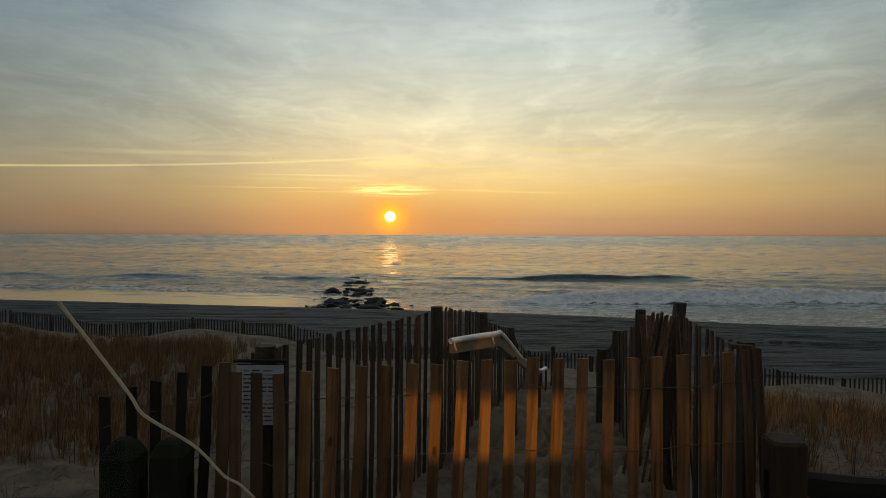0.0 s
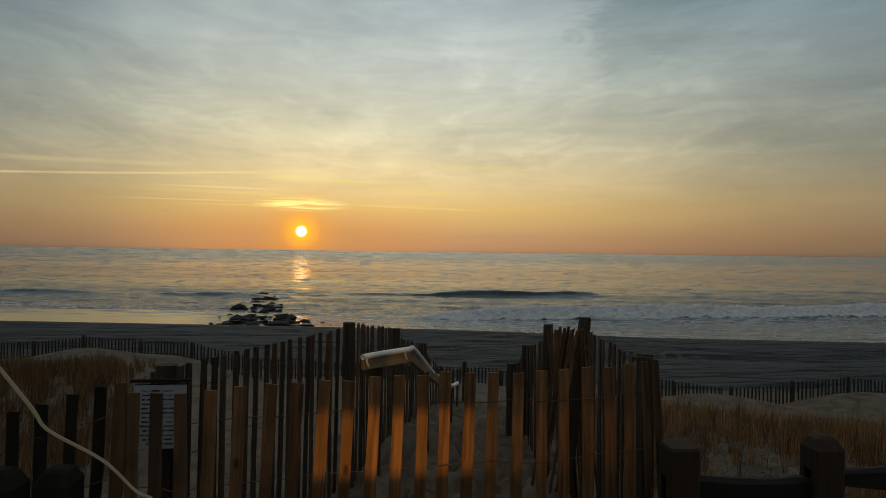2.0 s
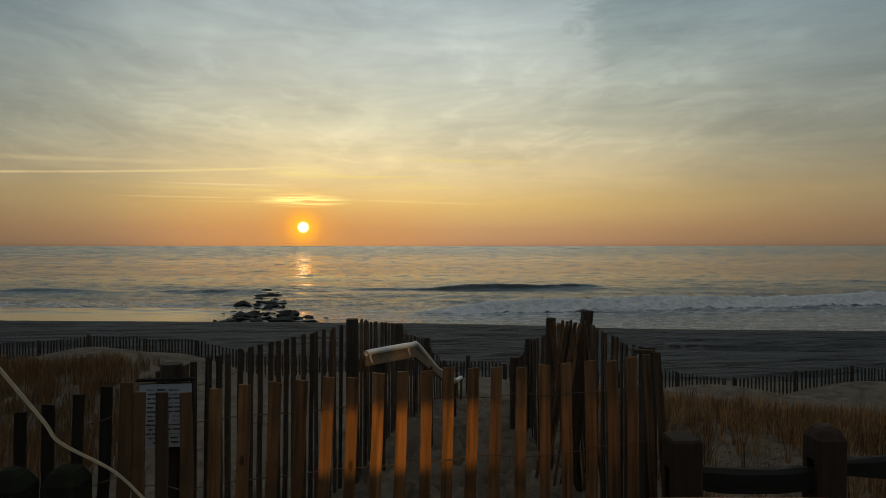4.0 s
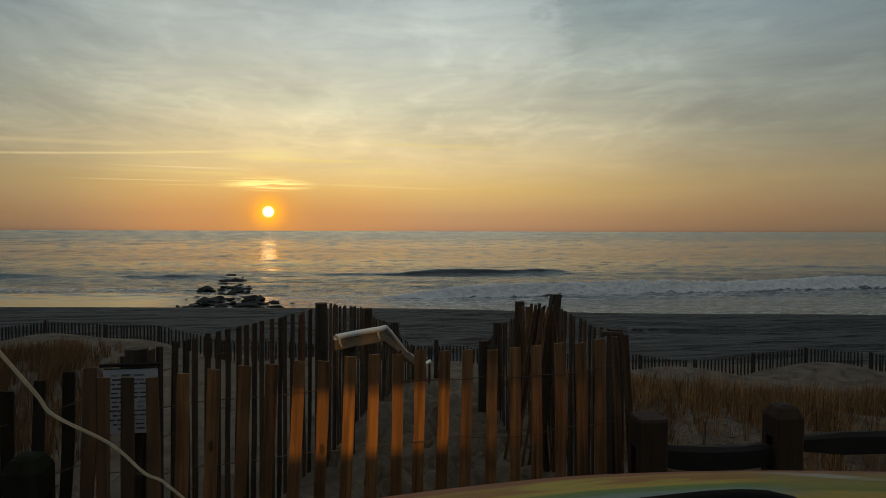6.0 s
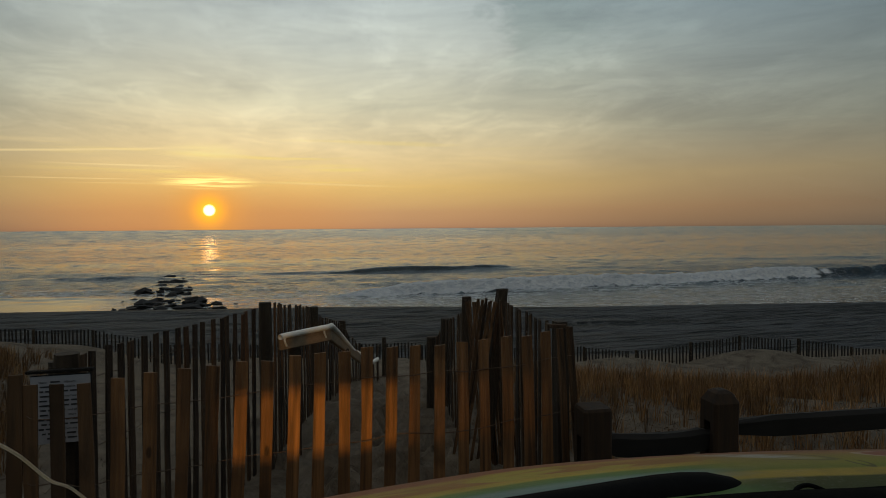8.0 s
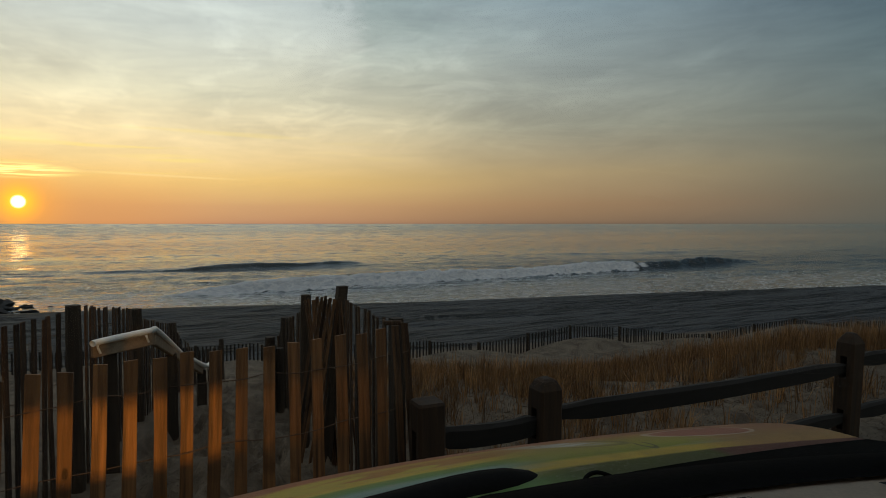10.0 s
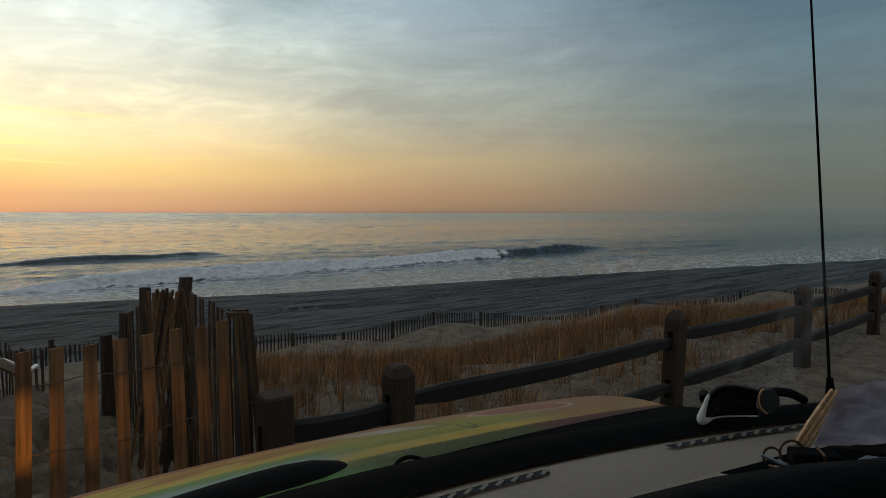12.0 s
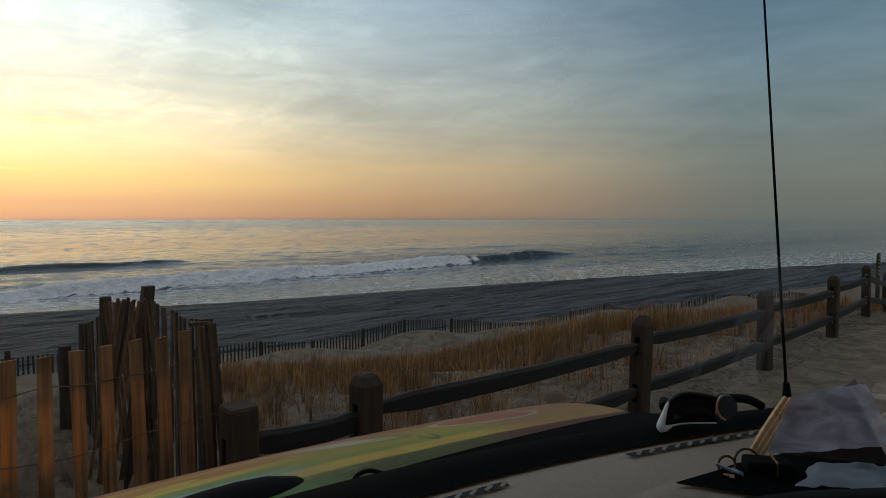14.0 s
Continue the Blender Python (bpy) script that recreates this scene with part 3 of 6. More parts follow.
def film_material():
    """Clear crinkled plastic sleeve: mostly see-through with soft glints."""
    m = bpy.data.materials.new("plastic_film")
    m.use_nodes = True
    N = Nodes(m.node_tree)
    co = N.add("ShaderNodeTexCoord").outputs["Object"]
    n = N.bump(N.noise(co, 16, 3, 0.5, 0.6), 0.3, 0.008)
    t = N.add("ShaderNodeBsdfTransparent", None, Color=(0.90, 0.91, 0.97, 1))
    g = N.add("ShaderNodeBsdfGlossy", None, Color=(0.95, 0.94, 1.0, 1), Roughness=0.28, Normal=n)
    d = N.add("ShaderNodeBsdfDiffuse", None, Color=(0.88, 0.76, 0.86, 1))
    a = N.add("ShaderNodeMixShader", None, i0=0.22, i1=t.outputs[0], i2=g.outputs[0])
    b = N.add("ShaderNodeMixShader", None, i0=N.range(N.noise(N.mapped(co, (1.0, 1.0, 2.2), (0.5, 0.3, 0.4)), 22, 4, 0.6, 0.9), 0.36, 0.66, 0.30, 0.85), i1=a.outputs[0], i2=d.outputs[0])
    N.add("ShaderNodeOutputMaterial", None, Surface=b.outputs[0])
    return m


M_SAND, M_SEA, M_GRASS, M_HOOD, M_GLASS, M_FILM = sand_material(), sea_material(), grass_material(), hood_material(), glass_material(sheen=0.038), film_material()
M_SIDE = glass_material("side_glass")
M_SLAT = surface("lath_wood", (0.185, 0.084, 0.030), 0.8, grain=(52, 52, 2.1), tint=0.72, stain=0.8, stain_scale=2.6, vary=0.36, bump=0.4, bump_dist=0.003, knots=0.85)
M_OLD = surface("old_lath_wood", (0.056, 0.030, 0.015), 0.85, grain=(60, 60, 2.6), tint=0.8, stain=0.7, stain_scale=2.0, vary=0.55, bump=0.5, bump_dist=0.003, knots=0.85)
M_DARK = surface("near_black_lath_wood", (0.016, 0.013, 0.009), 0.9, grain=(60, 60, 2.6), tint=0.6, vary=0.3, spec=0.15)
M_MOSS = surface("mossy_post_wood", (0.014, 0.016, 0.009), 0.95, grain=(14, 14, 3), tint=0.7, bump=0.7, bump_dist=0.006, spec=0.12)
M_TAN = surface("brown_lath_wood", (0.125, 0.062, 0.026), 0.85, grain=(60, 60, 2.6), tint=0.85, stain=0.8, stain_scale=2.2, vary=0.6, knots=0.85)
M_DIMLATH = surface("dimmed_lath_wood", (0.098, 0.050, 0.021), 0.85, grain=(48, 48, 1.9), tint=0.6, stain=0.8, stain_scale=2.6, vary=0.3, knots=0.85)
M_FARLATH = surface("grey_lath_wood", (0.028, 0.022, 0.018), 0.9, grain=(20, 20, 2), tint=0.4, vary=0.3)
M_POST = surface("round_post_wood", (0.046, 0.030, 0.018), 0.88, grain=(26, 26, 1.6), tint=0.8, stain=0.5, bump=0.7, bump_dist=0.006)
M_RAIL = surface("split_rail_wood", (0.0145, 0.012, 0.0105), 0.9, grain=(1.6, 22, 22), tint=0.7, stain=0.45, bump=0.7, bump_dist=0.006)
M_RPOST = surface("split_rail_post_wood", (0.036, 0.019, 0.009), 0.85, grain=(22, 22, 1.6), tint=0.75, stain=0.5, bump=0.7, bump_dist=0.006)
M_WIRE = surface("rusty_wire", (0.10, 0.065, 0.045), 0.6, 0.6, bump=0.2)
M_PVC = surface("white_pipe", (0.86, 0.83, 0.78), 0.42, grain=(10, 10, 10), tint=0.12, stain=0.18)
M_BOARD = surface("pale_board", (0.30, 0.21, 0.135), 0.75, grain=(2, 20, 20), tint=0.4, stain=0.35)
M_PAPER = surface("white_paper", (0.36, 0.355, 0.39), 0.7, tint=0.06, stain=0.06, bump=0.05)
M_SHEET = surface("bluish_paper", (0.66, 0.69, 0.76), 0.7, grain=(30, 30, 30), tint=0.08, stain=0.1, bump=0.1)
M_INK = surface("black_ink", (0.03, 0.03, 0.035), 0.6, tint=0.1, stain=0)
M_SIGN = surface("dark_board", (0.012, 0.010, 0.009), 0.85, tint=0.3, spec=0.1)
M_ROCK = surface("wet_rock", (0.013, 0.011, 0.011), 0.8, grain=(3, 3, 3), tint=0.5, stain=0.4, bump=0.9, bump_dist=0.08)
M_DASH = surface("beige_dashboard_vinyl", (0.60, 0.49, 0.385), 0.62, grain=(160, 160, 160), tint=0.14, stain=0.18, stain_scale=3, bump=0.35, bump_dist=0.0015)
M_BLACK = surface("black_plastic", (0.018, 0.018, 0.02), 0.5, grain=(120, 120, 120), tint=0.25, stain=0.1, bump=0.25, bump_dist=0.001)
M_RUBBER = surface("black_rubber", (0.006, 0.006, 0.006), 0.8, grain=(80, 80, 80), tint=0.2, spec=0.08)
M_FIN = surface("shaded_vinyl", (0.22, 0.19, 0.155), 0.7, tint=0.2)
M_MATTE = surface("matt_black_plastic", (0.010, 0.010, 0.010), 0.85, grain=(120, 120, 120), tint=0.3, stain=0.1, spec=0.06)
M_VENT = surface("vent_black", (0.008, 0.008, 0.008), 0.8, tint=0.2)
M_VAN = surface("van_paint", (0.10, 0.12, 0.12), 0.4, tint=0.1, stain=0.15)
M_LINER = surface("grey_headliner", (0.30, 0.285, 0.265), 0.9, grain=(60, 60, 60), tint=0.2)
M_LENS = surface("dark_lens", (0.008, 0.008, 0.010), 0.08, tint=0.1, stain=0, bump=0.0, spec=0.6)
M_FRAME = surface("white_frame", (0.78, 0.76, 0.72), 0.3, tint=0.06, stain=0.05, bump=0.03)
M_BRASS = surface("brass_key", (0.50, 0.30, 0.14), 0.35, 0.9, tint=0.25)
M_STEEL = surface("steel", (0.5, 0.5, 0.52), 0.3, 0.95, tint=0.2)
M_SUNEDGE = surface("sunlit_paper_edge", (1.0, 0.54, 0.27), 0.6, grain=(400, 20, 20), tint=0.35, stain=0.1)
M_BRONZE = surface("bronze_ring", (0.16, 0.08, 0.035), 0.4, 0.7, tint=0.3)
M_PAGE = surface("pale_page", (0.46, 0.44, 0.50), 0.7, tint=0.08, stain=0.1, bump=0.05)
M_BOOK = surface("dark_cover", (0.12, 0.085, 0.075), 0.6, tint=0.3)
M_FLEECE = surface("cream_fleece", (0.82, 0.67, 0.56), 0.95, grain=(60, 60, 60), tint=0.3, stain=0.25, stain_scale=6, bump=0.9, bump_dist=0.01)
def lead_material():
    m = bpy.data.materials.new("pale_lead")
    m.use_nodes = True
    N = Nodes(m.node_tree)
    co = N.add("ShaderNodeTexCoord").outputs["Object"]
    c = N.mix(N.noise(co, 60, 4), (0.80, 0.70, 0.54, 1), (0.95, 0.88, 0.76, 1))
    d = N.add("ShaderNodeBsdfDiffuse", None, Color=c)
    t = N.add("ShaderNodeBsdfTranslucent", None, Color=c)
    sh = N.add("ShaderNodeMixShader", None, i0=0.6, i1=d.outputs[0], i2=t.outputs[0])
    N.add("ShaderNodeOutputMaterial", None, Surface=sh.outputs[0])
    return m


M_LEAD = lead_material()
M_LITTER = surface("dry_stalks", (0.085, 0.06, 0.038), 0.9, tint=0.5)

# ---------- small builders ----------


def mesh_of(name, bm, mat, smooth=False):
    me = bpy.data.meshes.new(name)
    bm.normal_update()
    bm.to_mesh(me)
    bm.free()
    me.materials.append(mat)
    if smooth:
        me.polygons.foreach_set("use_smooth", [True] * len(me.polygons))
    return me


def base(name, at=(0, 0, 0), **tags):
    ob = new(name)
    ob.location = at
    ob.empty_display_size = 0.2
    return tagged(ob, **tags)


def root_of(ob):
    p = Vector()
    while ob is not None:
        p += ob.location
        ob = ob.parent
    return p


def part(name, bm, mat, parent=None, label="", smooth=False):
    """One mesh, built in world places, under a thing or a part."""
    data = bm if isinstance(bm, bpy.types.Mesh) else mesh_of(name, bm, mat, smooth)
    ob = new(name, data)
    if parent is not None:
        ob.parent = parent
        ob.location = -root_of(parent)
    return tagged(ob, label) if label else ob


def box(bm, size, m=None, bevel=0.0, seg=1):
    r = bmesh.ops.create_cube(bm, size=1.0)
    bmesh.ops.scale(bm, vec=size, verts=r["verts"])
    if bevel:
        eds = list({e for v in r["verts"] for e in v.link_edges})
        out = bmesh.ops.bevel(bm, geom=eds, offset=bevel, segments=seg, affect="EDGES", profile=0.6)
        vs = list({v for f in out["faces"] for v in f.verts} | {v for v in r["verts"] if v.is_valid})
    else:
        vs = r["verts"]
    if m is not None:
        bmesh.ops.transform(bm, matrix=m, verts=[v for v in vs if v.is_valid])
    return vs


def tube(bm, pts, radius, sides=8, cap=True):
    """A round bar through points; radius may be one number or one for each point."""
    pts = [Vector(p) for p in pts]
    rad = [float(r) for r in radius] if isinstance(radius, (list, tuple)) else [radius] * len(pts)
    rings = []
    ref = Vector((0, 0, 1))
    for i, p in enumerate(pts):
        d = (pts[min(i + 1, len(pts) - 1)] - pts[max(i - 1, 0)]).normalized()
        a = d.cross(ref)
        a = d.cross(Vector((1, 0, 0))) if a.length < 0.05 else a
        a.normalize()
        b = a.cross(d)
        rings.append([bm.verts.new(p + rad[i] * (math.cos(k * math.tau / sides) * a + math.sin(k * math.tau / sides) * b)) for k in range(sides)])
    for r, q in zip(rings, rings[1:]):
        for k in range(sides):
            bm.faces.new((r[k], r[(k + 1) % sides], q[(k + 1) % sides], q[k]))
    if cap:
        bm.faces.new(rings[0])
        bm.faces.new(rings[-1][::-1])


def smooth_line(pts, n=8):
    """Points along a rounded line through pts."""
    P = [Vector(p) for p in pts]
    out = []
    for i in range(len(P) - 1):
        a, b, c, d = P[max(i - 1, 0)], P[i], P[i + 1], P[min(i + 2, len(P) - 1)]
        for k in range(n):
            t = k / n
            out.append(0.5 * ((2 * b) + (c - a) * t + (2 * a - 5 * b + 4 * c - d) * t * t + (3 * b - a - 3 * c + d) * t ** 3))
    return out + [P[-1]]


# ---------- ground ----------
PROFILE = ([-400, 5.0, 6.5, 9.5, 13.0, 15.0, 20.0, 28.0, 36.0, 38.6, 39.6, 46.0, 70.0, 400.0], [0, 0, -0.08, -0.55, -1.02, -1.4, -2.45, -2.72, -2.92, -3.02, -3.36, -3.6, -5.0, -9.0])


def step(v, a, b):
    t = np.clip((v - a) / (b - a), 0, 1)
    return t * t * (3 - 2 * t)


def shore(x, y):
    """Distance down the beach: the waterline slants, and swings landward to the south."""
    s = y + 0.2 * x
    bend = 1.9 * step(x, 4.0, 18.0) + 0.00115 * np.clip(x - 25.0, 0, 65) ** 2
    return s + bend * step(s, 20.0, 34.0)


def ground_z(x, y):
    x, y = np.asarray(x, float), np.asarray(y, float)
    s = shore(x, y)
    z = np.interp(s, *PROFILE)
    z = z * step(y, 2.2, 5.5)
    z = z - 0.087 * np.clip(x - 12.2, 0, 20) * (1 - step(y, 4.0, 9.0))
    z = z + 0.36 * step(-x, 1.0, 4.0) * step(s, 6.0, 10.0) * (1 - step(s, 14.0, 17.0))
    z = z - 0.23 * step(x, 2.5, 5.0) * step(s, 6.5, 10.5) * (1 - step(s, 14.5, 17.5))
    dune = step(s, 3.4, 6.0) * (1 - step(s, 14.5, 17.0))
    lane = np.exp(-((x - (0.65 + 0.11 * (y - 2.6))) / 0.65) ** 2)
    z = z + dune * (1 - 0.8 * lane) * (0.07 * np.sin(1.3 * x + 0.6 * y) + 0.06 * np.sin(0.7 * x - 1.1 * y + 1) + 0.04 * np.sin(2.9 * x + 2.2 * y))
    z = z + 0.09 * (1 - lane) * np.exp(-((s - 12.7) / 0.55) ** 2)
    z = z + 0.13 * (1 - lane) * np.exp(-((s - 12.6) / 0.8) ** 2) * (0.5 + 0.5 * np.sin(2.05 * x + 0.4)) * step(x, 3, 6)
    return z


def spread(lo, hi, fine, outer):
    """Grid lines: even steps of fine between lo and hi, growing beyond to the outer limits."""
    lines = list(np.arange(lo, hi + 1e-6, fine))
    d, v = fine, lines[-1]
    while v < outer[1]:
        d *= 1.16
        v += d
        lines.append(min(v, outer[1]))
    d, v = fine, lines[0]
    while v > outer[0]:
        d *= 1.16
        v -= d
        lines.insert(0, max(v, outer[0]))
    return np.array(lines)


def sheet(name, xs, ys, zfun, mat):
    X, Y = np.meshgrid(xs, ys)
    Z = zfun(X, Y)
    v = np.stack([X, Y, Z], -1).reshape(-1, 3)
    n, k = len(xs), len(ys)
    i = (np.arange(k - 1)[:, None] * n + np.arange(n - 1)[None]).ravel()
    f = np.stack([i, i + 1, i + n + 1, i + n], -1)
    me = bpy.data.meshes.new(name)
    me.from_pydata(v.tolist(), [], f.tolist())
    me.materials.append(mat)
    me.polygons.foreach_set("use_smooth", [True] * len(me.polygons))
    return new(name, me), X, Y


def trodden(x, y):
    """The ground with footprints along the lane and small hollows elsewhere."""
    z = ground_z(x, y)
    rng = np.random.default_rng(8)
    for k in range(330):
        if k < 250:
            fy = rng.uniform(2.3, 9.5)
            fx = 0.65 + 0.11 * (fy - 2.6) + rng.normal(0, 0.42)
        else:
            fx, fy = rng.uniform(-3, 6), rng.uniform(1.6, 4.5)
        a, d = rng.normal(0.1, 0.35), rng.uniform(0.05, 0.10)
        m = (np.abs(x - fx) < 0.45) & (np.abs(y - fy) < 0.45)
        u = (x[m] - fx) * math.cos(a) + (y[m] - fy) * math.sin(a)
        v = -(x[m] - fx) * math.sin(a) + (y[m] - fy) * math.cos(a)
        r = (u / 0.06) ** 2 + (v / 0.13) ** 2
        z[m] += d * (0.45 * np.exp(-((np.sqrt(r) - 1.5) / 0.4) ** 2) - np.exp(-r))
    # furrows that a beach rake left along the shore
    s = shore(x, y)
    wob = 0.5 * np.sin(0.33 * x + 0.21 * y) + 0.3 * np.sin(0.81 * x - 0.4 * y) + 0.15 * np.sin(2.3 * x)
    furrow = np.sin(5.2 * s + 2.2 * wob + 1.3 * np.sin(0.9 * s)) * (0.6 + 0.4 * np.sin(0.5 * x + 1.7 * s)) + 0.5 * np.sin(2.1 * s - 1.5 * wob)
    z += 0.045 * furrow * step(s, 16.5, 19.5) * (1 - step(s, 36.5, 38.2))
    return z


def lines(parts):
    """Grid lines of several spacings, then widening out."""
    out = []
    for lo, hi, stp in parts:
        out += list(np.arange(lo, hi, stp))
    return out


def widen(mid, stp, outer):
    lo, hi = spread(mid[0], mid[0], stp, (outer[0], mid[0])), spread(mid[-1], mid[-1], stp, (mid[-1], outer[1]))
    return np.array(list(lo[:-1]) + list(mid) + list(hi[1:]))


GX = widen(lines([(-9, -1.2, 0.14), (-1.2, 2.6, 0.045), (2.6, 22, 0.14)]), 0.14, (-4400, 4400))
GY = widen(lines([(1.5, 6.5, 0.05), (6.5, 16, 0.12), (16, 41, 0.16)]), 0.16, (-4400, 130))
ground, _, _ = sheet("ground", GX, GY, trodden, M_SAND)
tagged(ground, "pale footprinted dune sand falling to a dark raked beach", "sand", kind="structure")

# ---------- sea ----------
SEA_Z = -3.3


def crest_y(x):
    return 46.6 + 0.05 * x


def sea_height(X, Y):
    s = Y + 0.2 * X
    off = step(s, 52, 75)
    z = SEA_Z + 0.10 * off * np.sin(0.42 * s + 0.35 * np.sin(0.05 * X)) * np.exp(-np.maximum(s - 60, 0) / 500)
    z += 0.05 * step(s, 44, 60) * np.sin(1.1 * s + 0.9 * np.sin(0.11 * X))
    for k in range(9):
        w, turn = 0.5 * 1.31 ** k, 0.35 * math.sin(2.4 * k + 1)
        z += 0.045 / (1 + 0.25 * k) * step(s, 42, 52) * np.exp(-np.maximum(s - 50, 0) / 90) * np.sin(w * (s * math.cos(turn) + X * math.sin(turn)) + 1.7 * k)
    d = Y - crest_y(X)
    env = step(X, 2, 14) * (1 - step(X, 60, 82)) * (0.74 + 0.08 * np.sin(0.31 * X) + 0.04 * np.sin(1.3 * X + 2 * np.sin(0.7 * X)))
    d = d + 0.22 * np.sin(0.37 * X) + 0.14 * np.sin(1.13 * X + np.sin(0.4 * X)) + 0.07 * np.sin(3.7 * X)
    z += 1.10 * env * np.where(d < 0, np.exp(-(np.abs(d) / 0.72) ** 2.4), np.exp(-(d / 2.2) ** 2))
    rough = np.zeros_like(X)
    roll = (np.abs(d) < 3.2) & (X > -2) & (X < 60)
    rough[roll] = [noise.fractal(Vector((px * 1.3, py * 1.9, 0.0)), 0.7, 2.1, 5) for px, py in zip(X[roll], Y[roll])]
    z += 0.52 * rough * env * np.exp(-((d + 0.9) / 1.1) ** 2) * (0.12 + 0.88 * step(X, 4, 10) * (1 - step(X, 46, 58)))
    d2 = Y - 72.4 + 0.07 * X + 0.35 * np.sin(0.16 * X) + 0.2 * np.sin(0.41 * X)
    z += 0.54 * np.where(d2 < 0, np.exp(-(d2 / 0.7) ** 2), np.exp(-(d2 / 2.4) ** 2)) * (0.35 * step(X, -24, -10) + 0.65 * step(X, -4, 14)) * (1 - step(X, 18, 36)) * (0.78 + 0.22 * np.sin(0.55 * X + np.sin(0.23 * X)))
    d3 = s - 66 - 0.02 * X
    z += 0.34 * np.where(d3 < 0, np.exp(-(d3 / 0.7) ** 2), np.exp(-(d3 / 1.8) ** 2)) * step(-X, 2, 12) * (0.6 + 0.4 * np.sin(0.33 * X))
    return z


sea, SX, SY = sheet("water", spread(-24, 84, 0.24, (-4450, 4450)), spread(38.0, 74, 0.18, (-900, 4450)), sea_height, M_SEA)
tagged(sea, "grey-gold sea with low swell and breaking surf", "sea", kind="structure")
S = shore(SX, SY)
D = SY - crest_y(SX)
flat_left = (1 - step(SX, -13, -7)) * (1 - step(S, 48.5, 50.5))
foam = step(S, 38.4, 39.6) * (1 - step(S, 47, 62)) * 0.22 + 0.12 * (1 - step(S, 66, 96)) * step(S, 38, 40)
foam = np.where(S < 40.6, np.maximum(foam, 0.66), foam)
foam += 0.26 * (1 - step(SX, 40, 60)) * step(SX, 0, 10) * np.exp(-((D + 2.2) / 2.4) ** 2) + 0.34 * np.exp(-((SX - 1) / 8) ** 2) * np.exp(-((S - 46) / 5) ** 2)
foam += 0.32 * (1 - step(SX, -14, -6)) * np.exp(-((S - 52.5) / 2.2) ** 2)
foam += 0.22 * step(SX, -2, 6) * (1 - step(SX, 26, 36)) * np.exp(-((D - 2.8) / 2.2) ** 2)
foam *= 1 - 0.95 * flat_left
DW = D + 0.22 * np.sin(0.37 * SX) + 0.14 * np.sin(1.13 * SX + np.sin(0.4 * SX)) + 0.07 * np.sin(3.7 * SX)
surf = 1.15 * np.exp(-((DW + 0.50) / 1.05) ** 2) * step(SX, 3, 9) * (1 - step(SX, 46, 57)) * (0.95 + 0.3 * np.sin(2.1 * SX) * np.sin(0.83 * SX))
for key, values in (("foam", np.clip(foam, 0, 1)), ("calm", flat_left), ("surf", surf)):
    a = sea.data.attributes.new(key, "FLOAT", "POINT")
    a.data.foreach_set("value", values.ravel().astype(np.float32))

# ---------- rocks of the old groyne ----------


def rock(at, size, seed):
    rnd = random.Random(seed)
    bm = bmesh.new()
    # a broken block: the hull of points thrown over a flattened, lopsided lump
    for _ in range(12):
        d = Vector((rnd.gauss(0, 1), rnd.gauss(0, 1), rnd.gauss(0, 1))).normalized() * rnd.uniform(0.7, 1.25)
        bm.verts.new((d.x * size[0] * (1.25 if d.y > 0 else 0.9), d.y * size[1], d.z * size[2] * (1.15 if d.x > 0 else 0.75)))
    hull = bmesh.ops.convex_hull(bm, input=bm.verts)
    bmesh.ops.delete(bm, geom=[g for g in hull["geom_interior"] if isinstance(g, bmesh.types.BMVert)], context="VERTS")
    bmesh.ops.bevel(bm, geom=bm.edges[:], offset=0.015 * size[0], segments=1, affect="EDGES")
    bmesh.ops.rotate(bm, verts=bm.verts, matrix=Matrix.Rotation(rnd.uniform(0, 6.3), 3, "Z"))
    ob = new("rock", mesh_of("rock", bm, M_ROCK))
    ob.location = at
    return tagged(ob, "dark wet boulder in shallow surf", "rock", "rocks of the groyne")


def rocks():
    """A tumbled heap at the water's edge, a thinner trail of slabs running out to sea, a few lone ones."""
    rnd = random.Random(5)
    for k in range(96):
        if k < 40:
            x, y, w, lift = -6.4 + rnd.gauss(0, 1.5), 43.4 + rnd.gauss(0, 1.7), rnd.uniform(0.16, 0.54), rnd.uniform(-0.04, 0.14)
        elif k < 78:
            t = rnd.random()
            x, y, w, lift = -7.3 - 2.4 * t + rnd.gauss(0, 0.9), 48 + 22 * t + rnd.gauss(0, 1.5), rnd.uniform(0.18, 0.55) * (1 + 0.3 * t), rnd.uniform(-0.10, 0.04)
        else:
            x, y, w, lift = -6.0 + rnd.gauss(0, 2.6), 41.4 + rnd.uniform(0, 3), rnd.uniform(0.12, 0.26), 0.0
        rock((x, y, SEA_Z + lift), (w * rnd.uniform(1.1, 1.9), w, w * rnd.uniform(0.35, 0.70)), k)


rocks()

# ---------- lath fences ----------


